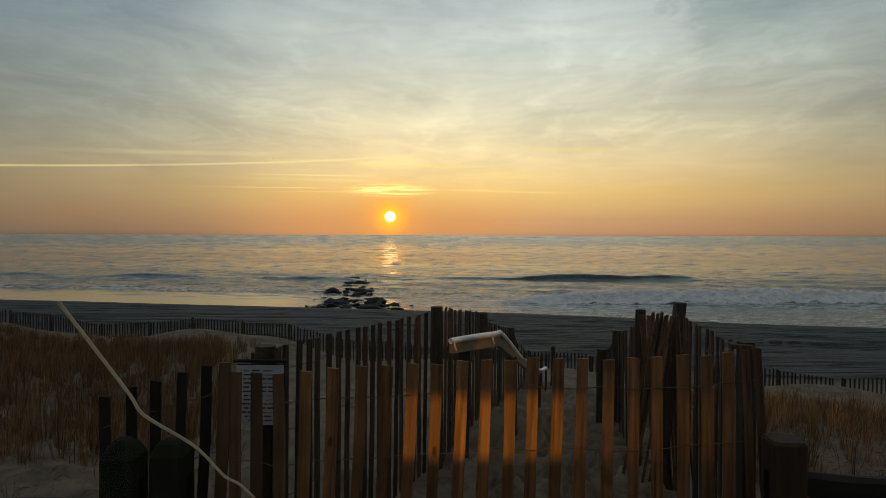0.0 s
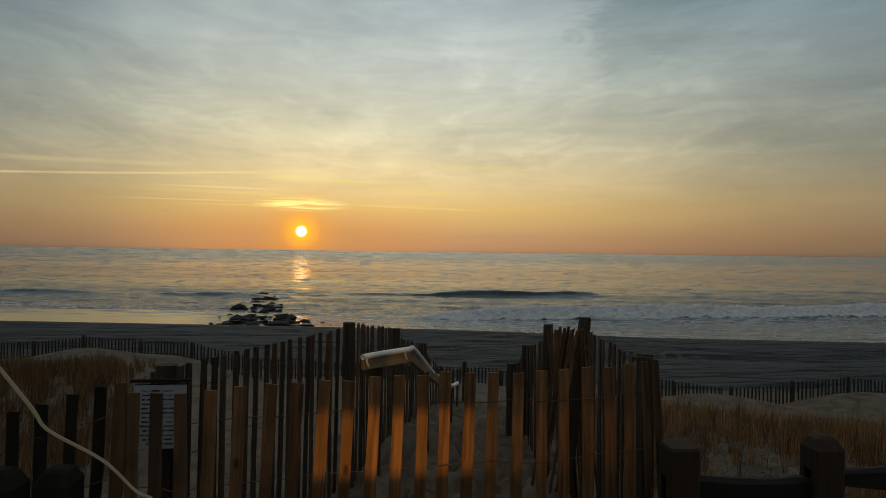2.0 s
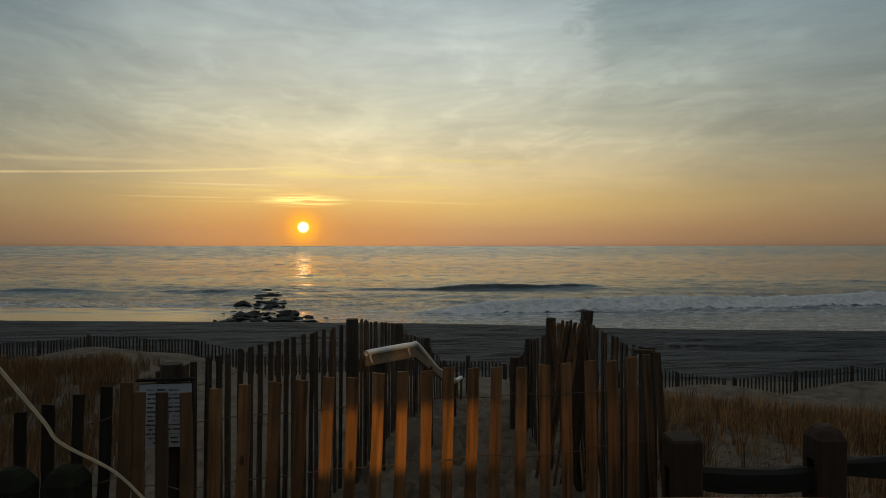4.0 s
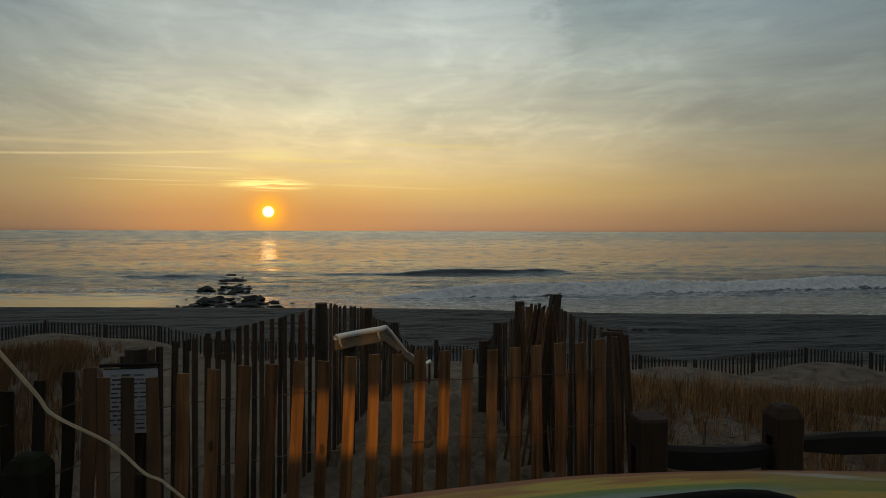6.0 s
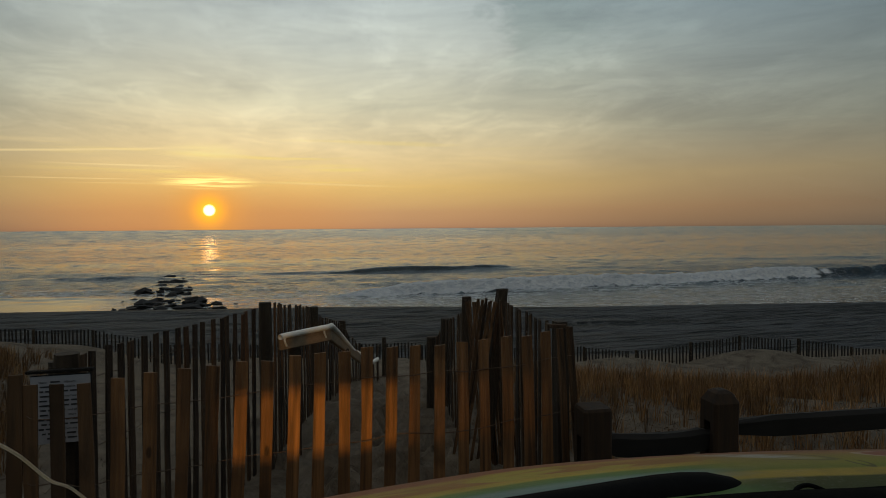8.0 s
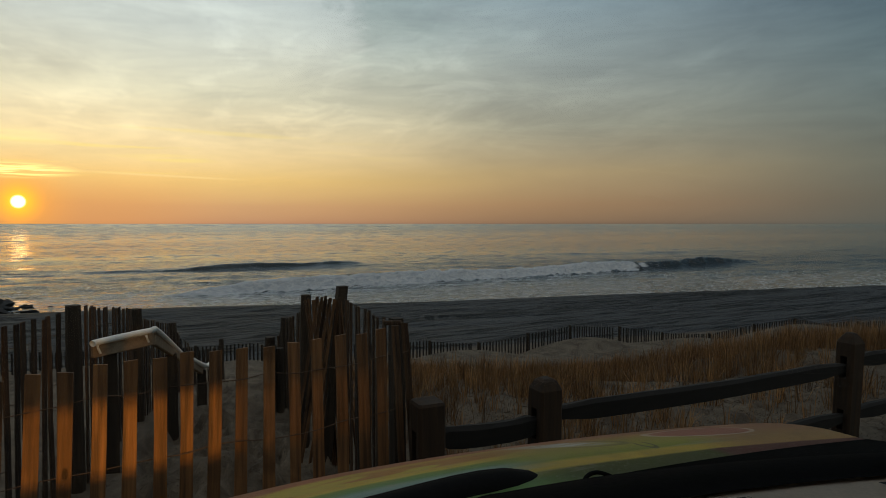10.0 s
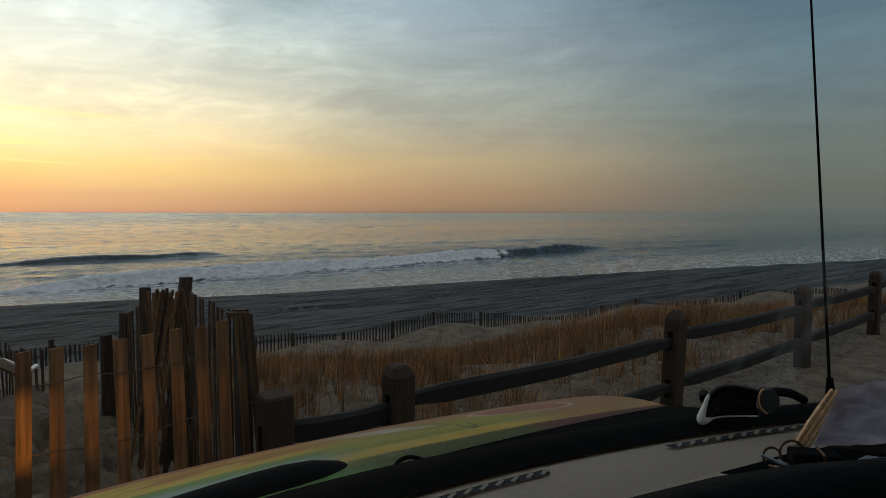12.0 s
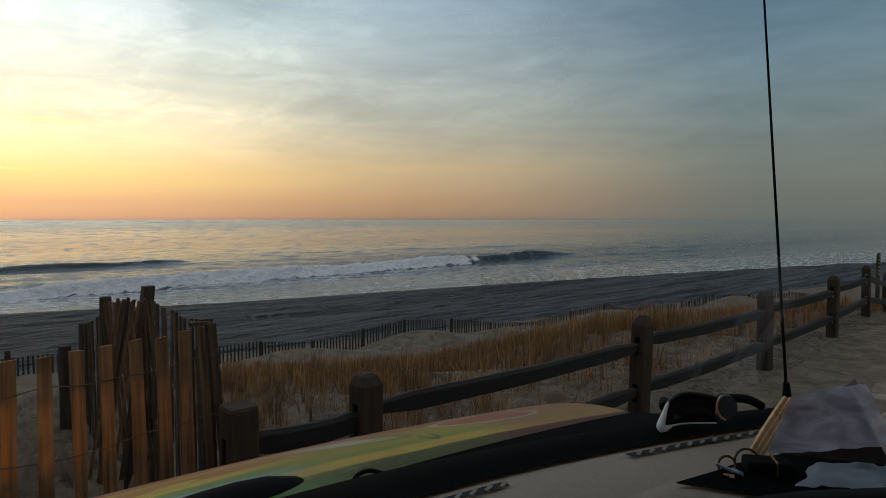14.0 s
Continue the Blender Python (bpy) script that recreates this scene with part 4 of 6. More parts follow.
def slat_mesh(name, w, h, mat, seed, thick=0.010, foot=0.0):
    """A riven lath: slightly uneven width, a bow, and a rough-cut top."""
    rnd = random.Random(seed)
    bm = bmesh.new()
    rings = []
    rows = 4
    for k in range(rows + 1):
        z = -foot + (h + foot) * k / rows
        ww = w * (1 + rnd.uniform(-0.07, 0.07)) / 2
        dx, dy = rnd.uniform(-1, 1) * 0.003, rnd.uniform(-1, 1) * 0.003
        tilt = rnd.uniform(-0.0025, 0.0025) if k == rows else 0
        rings.append([bm.verts.new((dx + sx * ww, dy + sy * thick / 2, z + sx * tilt)) for sx, sy in ((-1, -1), (1, -1), (1, 1), (-1, 1))])
    for a, b in zip(rings, rings[1:]):
        for k in range(4):
            bm.faces.new((a[k], a[(k + 1) % 4], b[(k + 1) % 4], b[k]))
    bm.faces.new(rings[-1])
    bm.faces.new(rings[0][::-1])
    return mesh_of(name, bm, mat)


SLATS = {key: [slat_mesh("slat", w, 1.22, mat, 10 * n + k, foot=0.3 if key == "thin" else 0.0) for k in range(5)]
         for n, (key, w, mat) in enumerate((("new", 0.049, M_SLAT), ("old", 0.038, M_OLD), ("far", 0.031, M_FARLATH), ("thin", 0.021, M_TAN), ("dark", 0.044, M_DARK), ("tan", 0.033, M_TAN), ("brown", 0.049, M_DIMLATH)))}


def fence_post(parent, x, y, top, radius=0.05, lean=(0, 0), mat=None, square=False):
    g = float(ground_z(x, y)) - 0.15
    h = top - g
    bm = bmesh.new()
    tip = Vector((math.tan(radians(lean[0])) * h, math.tan(radians(lean[1])) * h, h))
    sides = 4 if square else 10
    rnd = random.Random(int(x * 1000 + y * 77))
    n = 7
    rings = []
    for k in range(n + 1):
        t = k / n
        r = radius * (1.06 - 0.1 * t) * (0.93 if k == n else 1)
        c = tip * t
        c = Vector((x + c.x, y + c.y, g + c.z))
        rings.append([bm.verts.new(c + Vector((math.cos((j + 0.5) * math.tau / sides) * r * rnd.uniform(0.95, 1.05) * (1.3 if square else 1),
                                               math.sin((j + 0.5) * math.tau / sides) * r * rnd.uniform(0.95, 1.05) * (1.3 if square else 1), 0))) for j in range(sides)])
    for a, b in zip(rings, rings[1:]):
        for j in range(sides):
            bm.faces.new((a[j], a[(j + 1) % sides], b[(j + 1) % sides], b[j]))
    bm.faces.new(rings[-1])
    return part("fence_post", bm, mat or M_POST, parent)


def lath_fence(label, slats, kind, wires=(), posts=(), sag=0.012, group="lath fences", dark=()):
    """slats: rows of x, y, top, lean in degrees along the fence, turn. wires: heights below the tops."""
    x0, y0 = slats[0][0], slats[0][1]
    ob = base("lath_fence", (x0, y0, float(ground_z(x0, y0))), label=label, category="fence", group=group)
    rnd = random.Random(int(abs(x0) * 1000) + len(slats))
    org = root_of(ob)
    for k, (x, y, top, lean, turn) in enumerate(slats):
        s = new("slat", rnd.choice(SLATS[next((name for upto, name in dark if k < upto), kind)]))
        s.parent = ob
        foot = top - 1.22 * math.cos(radians(lean))
        dx = 1.22 * math.sin(radians(lean))
        m = Matrix.Translation(Vector((x - dx * math.cos(radians(turn)), y - dx * math.sin(radians(turn)), foot)) - org) \
            @ Matrix.Rotation(radians(turn), 4, "Z") @ Matrix.Rotation(radians(lean), 4, "Y") @ Matrix.Rotation(radians(rnd.uniform(-1, 1)), 4, "X")
        s.matrix_basis = m
    for drop in wires:
        pts = []
        for k, (x, y, top, lean, turn) in enumerate(slats):
            n = Vector((-math.sin(radians(turn)), math.cos(radians(turn)), 0)) * (0.009 if k % 2 else -0.009)
            dx = drop * math.sin(radians(lean))
            pts.append(Vector((x - dx * math.cos(radians(turn)), y - dx * math.sin(radians(turn)), top - drop + rnd.uniform(-1, 1) * sag)) + n)
        bm = bmesh.new()
        tube(bm, smooth_line(pts, 3), 0.0022, 5)
        part("wire", bm, M_WIRE, ob)
    for p in posts:
        fence_post(ob, *p)
    return ob


def run(points, pitch, kind, label, wires=(0.12, 0.42, 0.75), lean=2.0, posts=(), seed=1, skip=(), bias=0.0, group="lath fences"):
    """A fence along a line of x, y, top."""
    rnd = random.Random(seed)
    rows, carry = [], 0.0
    for (ax, ay, az), (bx, by, bz) in zip(points, points[1:]):
        length = math.hypot(bx - ax, by - ay)
        d = carry
        while d < length:
            t = d / length
            rows.append((ax + (bx - ax) * t, ay + (by - ay) * t, az + (bz - az) * t + rnd.uniform(-0.007, 0.007), bias + rnd.gauss(0, lean * 0.6), math.degrees(math.atan2(by - ay, bx - ax))))
            d += pitch * rnd.uniform(0.92, 1.08)
        carry = d - length
    rows = [r for k, r in enumerate(rows) if k not in skip]
    return lath_fence(label, rows, kind, wires, posts, group=group)


# the fence that closes the lane, in front of the van
# place along the lane's mouth, height of the top, lean in degrees
FRONT = [(-1.437, 1.022, 0.6), (-1.322, 1.065, 0.3), (-1.219, 1.090, 1.7), (-1.113, 1.122, 1.5), (-1.012, 1.150, 1.9), (-0.928, 1.168, 2.0), (-0.884, 1.128, 0.2), (-0.798, 1.123, 0.3),
         (-0.700, 1.122, 0.1), (-0.580, 1.138, 2.0), (-0.466, 1.149, 2.0), (-0.344, 1.155, 2.8), (-0.235, 1.162, 3.0), (-0.128, 1.166, 2.5), (-0.024, 1.167, 2.5), (0.082, 1.177, 2.1),
         (0.187, 1.184, 2.6), (0.288, 1.184, 2.1), (0.388, 1.192, 1.6), (0.495, 1.187, 1.6), (0.599, 1.187, 1.4), (0.704, 1.188, 1.1), (0.808, 1.194, 0.3), (0.912, 1.198, 0.0),
         (1.018, 1.207, -0.3), (1.119, 1.204, -1.0), (1.212, 1.220, -1.3), (1.285, 1.228, -2.9), (1.338, 1.236, -4.4)]
rnd = random.Random(3)
# left laths take darker colours in place of the dimness beyond the beam
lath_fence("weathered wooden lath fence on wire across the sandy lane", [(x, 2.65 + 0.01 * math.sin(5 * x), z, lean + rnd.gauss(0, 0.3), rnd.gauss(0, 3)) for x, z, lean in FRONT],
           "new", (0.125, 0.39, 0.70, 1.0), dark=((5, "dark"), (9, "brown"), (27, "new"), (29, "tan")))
run([(-0.80, 2.98, 1.18), (-0.105, 4.45, 1.157)], 0.088, "old", "dark old lath fence beside the sandy lane", lean=0.9, seed=4, bias=0.6, posts=[(-0.045, 4.5, 1.195, 0.048)])
run([(-0.02, 4.6, 1.18), (0.37, 6.0, 0.965)], 0.092, "old", "dark old lath fence sloping down beside the lane", lean=1.2, seed=5, posts=[(0.39, 6.08, 0.955, 0.05)])
run([(0.42, 6.2, 0.86), (0.86, 8.0, 0.50), (1.22, 8.85, 0.0), (1.56, 9.15, -0.03)], 0.095, "old", "dark lath fence descending towards the beach", lean=2, seed=6,
    posts=[(0.88, 8.05, 0.52, 0.05), (1.62, 9.15, 0.08, 0.035)])
run([(1.38, 2.98, 1.205), (1.62, 4.32, 1.17)], 0.092, "old", "old lath fence with crowded leaning slats", lean=2.5, seed=7, posts=[(1.40, 2.86, 1.228, 0.034, (-0.5, 0), None, True)])
run([(1.45, 4.30, 1.19), (1.60, 4.25, 1.16), (1.46, 4.62, 1.13)], 0.030, "thin", "bundle of old laths leaning on a post", lean=2.4, seed=8, bias=8.5, wires=(0.3,),
    posts=[(1.47, 4.30, 1.250, 0.040, (6.5, 0), None, True), (1.45, 4.66, 1.16, 0.042, (1, 0))])
run([(1.47, 4.75, 1.02), (1.67, 5.95, 0.78), (2.02, 7.5, 0.36), (2.5, 9.5, -0.02)], 0.095, "old", "dark lath fence on the far side of the lane", lean=3, seed=9,
    posts=[(1.69, 6.05, 0.79, 0.048), (1.48, 5.80, 0.655, 0.050), (1.575, 5.84, 0.535, 0.042)])


def cap_board():
    """A short weathered board nailed across the tops beside the end post."""
    ob = base("cap_board", (1.34, 2.83, 1.21), label="short weathered board nailed across lath tops at the end post", category="board")
    bm = bmesh.new()
    box(bm, (0.10, 0.020, 0.020), Matrix.Translation((1.352, 2.825, 1.212)) @ Matrix.Rotation(0.05, 4, "Y"), 0.003)
    part("board", bm, M_OLD, ob)
    for x in (1.315, 1.39):
        bm = bmesh.new()
        bmesh.ops.create_cone(bm, cap_ends=True, segments=10, radius1=0.004, radius2=0.003, depth=0.004)
        bmesh.ops.transform(bm, matrix=Matrix.Translation((x, 2.812, 1.213)) @ Matrix.Rotation(math.pi / 2, 4, "X"), verts=bm.verts)
        part("nail", bm, M_WIRE, ob)


cap_board()


def far_line(x):
    return 12.0 - 0.2 * (x - 6.5)


def far_fence():
    """Half-buried lath fence along the foot of the dune, one section from post to post."""
    rnd = random.Random(21)
    x, k = -15.5, 0
    while x < 27:
        w = rnd.uniform(1.05, 1.45)
        x2 = x + w
        za, zb = (float(ground_z(v, far_line(v))) + 0.37 - 0.13 * float(step(v, 10.0, 14.0)) + rnd.uniform(-0.04, 0.04) for v in (x, x2))
        run([(x + 0.05, far_line(x), za), (x2 - 0.05, far_line(x2) + rnd.uniform(-0.12, 0.12), zb)], 0.074, "far", "half-buried grey lath fence along the dune foot",
            wires=(0.10, 0.3), lean=1.5, seed=k, posts=[(x, far_line(x), za + 0.03, 0.030)], group="dune foot fences")
        x, k = x2, k + 1


far_fence()

# ---------- split-rail fence ----------


def rail_post_mesh(seed, mat=None, flat=False):
    """A squared post with worn arrises, a chamfered crown and two mortises cut right through for the rails."""
    rnd = random.Random(seed)
    bm = bmesh.new()
    w, c, slot = 0.068, 0.013, 0.024
    whole = [(-w, -w + c), (-w + c, -w), (w - c, -w), (w, -w + c), (w, w - c), (w - c, w), (-w + c, w), (-w, w - c)]
    near = [(-w, -w + c), (-w + c, -w), (w - c, -w), (w, -w + c), (w, -slot), (-w, -slot)]
    far = [(w, w - c), (w - c, w), (-w + c, w), (-w, w - c), (-w, slot), (w, slot)]

    def prism(poly, z0, z1, shrink=1.0):
        low = [bm.verts.new((x, y, z0)) for x, y in poly]
        top = [bm.verts.new((x * shrink, y * shrink, z1)) for x, y in poly]
        n = len(poly)
        for k in range(n):
            bm.faces.new((low[k], low[(k + 1) % n], top[(k + 1) % n], top[k]))
        bm.faces.new(top)
        bm.faces.new(low[::-1])
    prism(whole, -0.15, 0.205)
    prism(near, 0.205, 0.355)
    prism(far, 0.205, 0.355)
    prism(whole, 0.355, 0.585)
    prism(near, 0.585, 0.745)
    prism(far, 0.585, 0.745)
    if flat:
        prism(whole, 0.745, 0.868)
        prism(whole, 0.868, 0.880, 0.90)
        return mesh_of("post", bm, mat or M_RPOST)
    prism(whole, 0.745, 0.842)
    prism(whole, 0.842, 0.886, 0.66)
    prism([(x * 0.66, y * 0.66) for x, y in whole], 0.886, 0.905 + rnd.uniform(-0.008, 0.008), 0.55)
    return mesh_of("post", bm, mat or M_RPOST)


def rail(parent, a, b, seed):
    """A split rail: rough wedge section, tapered to its ends."""
    rnd = random.Random(seed)
    a, b = Vector(a), Vector(b)
    n = 9
    d = (b - a).normalized()
    side = d.cross(Vector((0, 0, 1))).normalized()
    bm = bmesh.new()
    rings = []
    for k in range(n + 1):
        t = k / n
        c = a.lerp(b, t) + Vector((0, 0, -0.02 * math.sin(math.pi * t) + rnd.uniform(-0.003, 0.003)))
        e = min(1.0, 0.55 + 4 * min(t, 1 - t))
        sec = [(-0.028, -0.048), (0.026, -0.051), (0.034, 0.036), (0.012, 0.054), (-0.026, 0.049)]
        rings.append([bm.verts.new(c + side * (u * rnd.uniform(0.93, 1.07)) + Vector((0, 0, v * e * rnd.uniform(0.95, 1.05)))) for u, v in sec])
    for r, q in zip(rings, rings[1:]):
        for k in range(5):
            bm.faces.new((r[k], r[(k + 1) % 5], q[(k + 1) % 5], q[k]))
    bm.faces.new(rings[0])
    bm.faces.new(rings[-1][::-1])
    return part("rail", bm, M_RAIL, parent)


def rail_fence():
    ob = base("split_rail_fence", (1.42, 2.58, 0), label="weathered brown split-rail fence along the sandy car park", category="fence")
    spots = [(1.42, 2.58), (2.116, 2.60), (4.84, 2.53), (7.66, 2.51), (10.5, 2.55), (13.3, 2.72), (16.0, 2.93), (18.7, 3.14), (21.4, 3.37), (24.1, 3.58), (26.8, 3.81)]
    for k, (x, y) in enumerate(spots):
        p = new("post", rail_post_mesh(k, flat=k == 0))
        p.parent = ob
        p.location = Vector((x, y, float(ground_z(x, y)))) - root_of(ob)
        p.rotation_euler = (random.Random(k).gauss(0, 0.015), random.Random(k + 50).gauss(0, 0.015), random.Random(k + 9).gauss(0, 0.08))
    for k, ((ax, ay), (bx, by)) in enumerate(zip(spots, spots[1:])):
        for z, o in ((0.675, 0.0), (0.28, 0.03)):
            rail(ob, (ax + 0.03, ay, z + 0.022 + float(ground_z(ax, ay))), (bx - 0.03, by, z - 0.018 + o + float(ground_z(bx, by))), 7 * k + int(z * 100))
    ob2 = base("split_rail_fence", (-1.25, 2.46, 0), label="end of a split-rail fence with two dark rounded posts", category="fence")
    for k, (x, y, h) in enumerate(((-1.262, 2.46, 0.0), (-1.09, 2.50, -0.005), (-3.9, 2.46, 0.0))):
        p = new("post", rail_post_mesh(30 + k, M_MOSS))
        p.parent = ob2
        p.location = Vector((x, y, h)) - root_of(ob2)
    for z in (0.62, 0.27):
        rail(ob2, (-3.87, 2.46, z), (-1.29, 2.46, z), int(z * 300))


rail_fence()


def marker_post():
    ob = base("marker_post", (22.8, 4.4, -0.45), label="dark square marker post beyond the rail fence", category="post")
    fence_post(ob, 22.8, 4.4, 0.66, 0.052, square=True)
    for k in range(6):
        bm = bmesh.new()
        box(bm, (0.012, 0.05, 0.045), Matrix.Translation((22.735, 4.36, 0.58 - 0.11 * k)), 0.002)
        part("reflector", bm, M_BOARD, ob)


marker_post()

# ---------- handrail by the lane ----------


def handrail():
    ob = base("handrail", (0.4, 4.85, 0), label="white pipe handrail on a pale timber board beside the lane", category="handrail")
    line = [(0.055, 4.62, 0.925), (0.10, 4.66, 0.93), (0.40, 4.84, 0.945), (0.47, 4.95, 0.92), (0.72, 5.75, 0.58), (0.80, 5.98, 0.50), (1.0, 6.46, 0.31), (1.05, 6.58, 0.285), (1.10, 6.64, 0.295)]
    bm = bmesh.new()
    tube(bm, smooth_line(line, 6), 0.021, 10)
    part("pipe", bm, M_PVC, ob, smooth=True)
    for a, b in (((0.05, 4.67, 0.865), (0.43, 4.90, 0.88)), ((0.43, 4.90, 0.88), (0.98, 6.5, 0.26))):
        a, b = Vector(a), Vector(b)
        bm = bmesh.new()
        d = b - a
        m = Matrix.Translation((a + b) / 2) @ d.to_track_quat("X", "Z").to_matrix().to_4x4()
        box(bm, (d.length, 0.035, 0.085), m, 0.006)
        part("board", bm, M_BOARD, ob)
    for x, y, z in ((0.10, 4.67, 0.90), (0.40, 4.86, 0.915), (0.62, 5.45, 0.68), (0.84, 6.1, 0.43)):
        bm = bmesh.new()
        tube(bm, smooth_line([(x, y, z + 0.03), (x - 0.015, y - 0.03, z), (x, y, z - 0.05)], 5), 0.008, 6)
        part("bracket", bm, M_PVC, ob)
    for x, y, top in ((0.16, 4.80, 0.84), (0.60, 5.42, 0.66), (0.98, 6.52, 0.26)):
        fence_post(ob, x, y, top, 0.045, square=True)


handrail()

# ---------- notice ----------


def notice():
    ob = base("notice_sign", (-0.86, 2.93, 0), label="white printed notice on a dark board fixed to a round post", category="sign")
    fence_post(ob, -0.86, 3.02, 1.175, 0.055)
    fence_post(ob, -0.91, 3.03, 1.14, 0.025)
    bm = bmesh.new()
    box(bm, (0.226, 0.018, 0.286), Matrix.Translation((-0.855, 2.925, 0.962)), 0.003)
    board = part("board", bm, M_SIGN, ob)
    bm = bmesh.new()
    box(bm, (0.25, 0.03, 0.012), Matrix.Translation((-0.855, 2.918, 1.122)), 0.003)
    part("top_trim", bm, M_SIGN, ob)
    bm = bmesh.new()
    box(bm, (0.222, 0.002, 0.282), Matrix.Translation((-0.855, 2.914, 0.962)))
    paper = part("paper", bm, M_PAPER, ob)
    # the words that can be read; the rest are bars
    words = {0: ((-0.066, "There"), (0.034, "adjacent")), 1: ((0.034, "available"),), 3: ((0.036, "you have"),), 6: ((0.042, "and all"),), 7: ((0.040, "injury"),), 10: ((0.034, "from any"),)}
    for k, row in words.items():
        for x, text in row:
            data = bpy.data.curves.new("text", "FONT")
            data.body, data.size, data.align_x, data.extrude = text, 0.0155, "CENTER", 0.0004
            letters = bpy.data.objects.new("text", data)
            me = bpy.data.meshes.new_from_object(letters)
            bpy.data.objects.remove(letters)
            me.transform(Matrix.Translation((-0.855 + x, 2.9118, 1.0735 - k * 0.0196)) @ Matrix.Rotation(math.pi / 2, 4, "X") @ Matrix.Diagonal((0.82, 0.82, 1, 1)))
            me.materials.clear()
            me.materials.append(M_INK)
            part("word", me, M_INK, paper)
    rnd = random.Random(2)
    for k in range(13):
        left, right = -0.085 + rnd.uniform(0, 0.012), 0.085 - rnd.uniform(0, 0.014)
        if k in (0, 12):
            left, right = -0.055, 0.06
        x = left
        while x < right - 0.01:
            w = min(rnd.uniform(0.014, 0.042), right - x)
            if any(abs(x + w / 2 - at) < 0.026 + w / 2 for at, _ in words.get(k, ())):
                x += 0.006
                continue
            bm = bmesh.new()
            box(bm, (w, 0.001, 0.0068), Matrix.Translation((-0.855 + x + w / 2, 2.9122, 1.078 - k * 0.0196)))
            part("text_bar", bm, M_INK, paper)
            x += w + 0.007


notice()

# ---------- dune grass ----------


def grass():
    rng = np.random.default_rng(11)
    tufts = []

    def scatter(n, x0, x1, y0, y1, keep):
        x, y = rng.uniform(x0, x1, n), rng.uniform(y0, y1, n)
        ok = rng.uniform(0, 1, n) < keep(x, y)
        tufts.extend(zip(x[ok], y[ok]))

    lane = lambda x, y: np.where((x > -0.36 * y) & (x < 1.9 + 0.02 * y) & (y < 13), np.where(x < -0.8, np.clip((-0.27 * y - x) / (0.12 * y), 0.0, 1.0) ** 1.5, 0.0), 1)
    behind = lambda x, y: (y + 0.2 * x < np.where(x > 1, 8.5 + 0.35 * np.sin(1.3 * x), 11.2))
    clump = lambda x, y: 0.5 + 0.5 * np.sin(2.3 * x + 1.7 * np.sin(1.9 * y)) * np.sin(2.7 * y + 0.8 * np.sin(2.1 * x))
    right = lambda x, y: lane(x, y) * behind(x, y) * np.where(y + 0.12 * x + 0.7 * np.sin(1.9 * x + 0.7 * y) * np.sin(0.83 * x) > 5.4, 0.9, np.where(x < 4.4, 0.30 + 0.5 * clump(x, y), 0.05 + 0.62 * clump(x, y) ** 2)) * np.where(y > 2.95, 1, 0) * np.where(y + 0.2 * x > 8.0, 0.5, 1)
    left = lambda x, y: lane(x, y) * behind(x, y) * np.where(y > 4.6, 1.0, 0.35 * clump(x, y)) * np.where(y + 0.2 * x > 10.2, 0.3, 1)
    scatter(14500, 1.9, 30, 2.9, 11.5, right)
    scatter(7500, -14, 0.4, 2.75, 14.5, left)
    V, F, tone = [], [], []
    for x, y in tufts:
        # tufts left of the lane get a darker tone in place of shade
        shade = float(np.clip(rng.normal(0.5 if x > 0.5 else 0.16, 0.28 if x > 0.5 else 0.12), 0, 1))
        g = float(ground_z(x, y))
        near = y < 5.2
        blades = int(rng.integers(12, 26)) if near else int(rng.integers(15, 25))
        height = rng.uniform(0.18, 0.46) if near else rng.uniform(0.22, 0.42)
        height *= 0.85 if x < 0.5 and not near else 1.0
        height *= float(np.interp(x, [2.0, 7.0], [0.72, 1.0])) if x > 0.5 else 1.0
        height *= (0.7 if x < 9 else 0.95) if y + 0.2 * x > (7.6 if x > 1 else 9.6) else 1.0
        for _ in range(blades):
            a = rng.uniform(0, math.tau)
            out = abs(rng.normal(0, 0.34)) * height
            h = height * rng.uniform(0.5, 1.1)
            r0 = rng.uniform(0, 0.06)
            bx, by = x + math.cos(a) * r0, y + math.sin(a) * r0
            dx, dy = math.cos(a) * out + 0.05 * h, math.sin(a) * out
            w = rng.uniform(0.0016, 0.0034) * (1.0 if y < 6 else 1.15)
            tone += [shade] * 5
            b = rng.uniform(0, math.tau)
            wx, wy = math.cos(b) * w, math.sin(b) * w
            i = len(V)
            V += [(bx - wx, by - wy, g - 0.03), (bx + wx, by + wy, g - 0.03),
                  (bx + dx * 0.38 - wx * 0.8, by + dy * 0.38 - wy * 0.8, g + h * 0.62), (bx + dx * 0.38 + wx * 0.8, by + dy * 0.38 + wy * 0.8, g + h * 0.62),
                  (bx + dx, by + dy, g + h * (1.0 - 0.25 * out / height))]
            F += [(i, i + 1, i + 3, i + 2), (i + 2, i + 3, i + 4)]
    me = bpy.data.meshes.new("dune_grass")
    me.from_pydata(V, [], F)
    me.materials.append(M_GRASS)
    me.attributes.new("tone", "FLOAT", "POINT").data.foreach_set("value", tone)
    tagged(new("dune_grass", me), "dry tan and rust beach grass in tufts on the dune", "grass", kind="stuff")


grass()


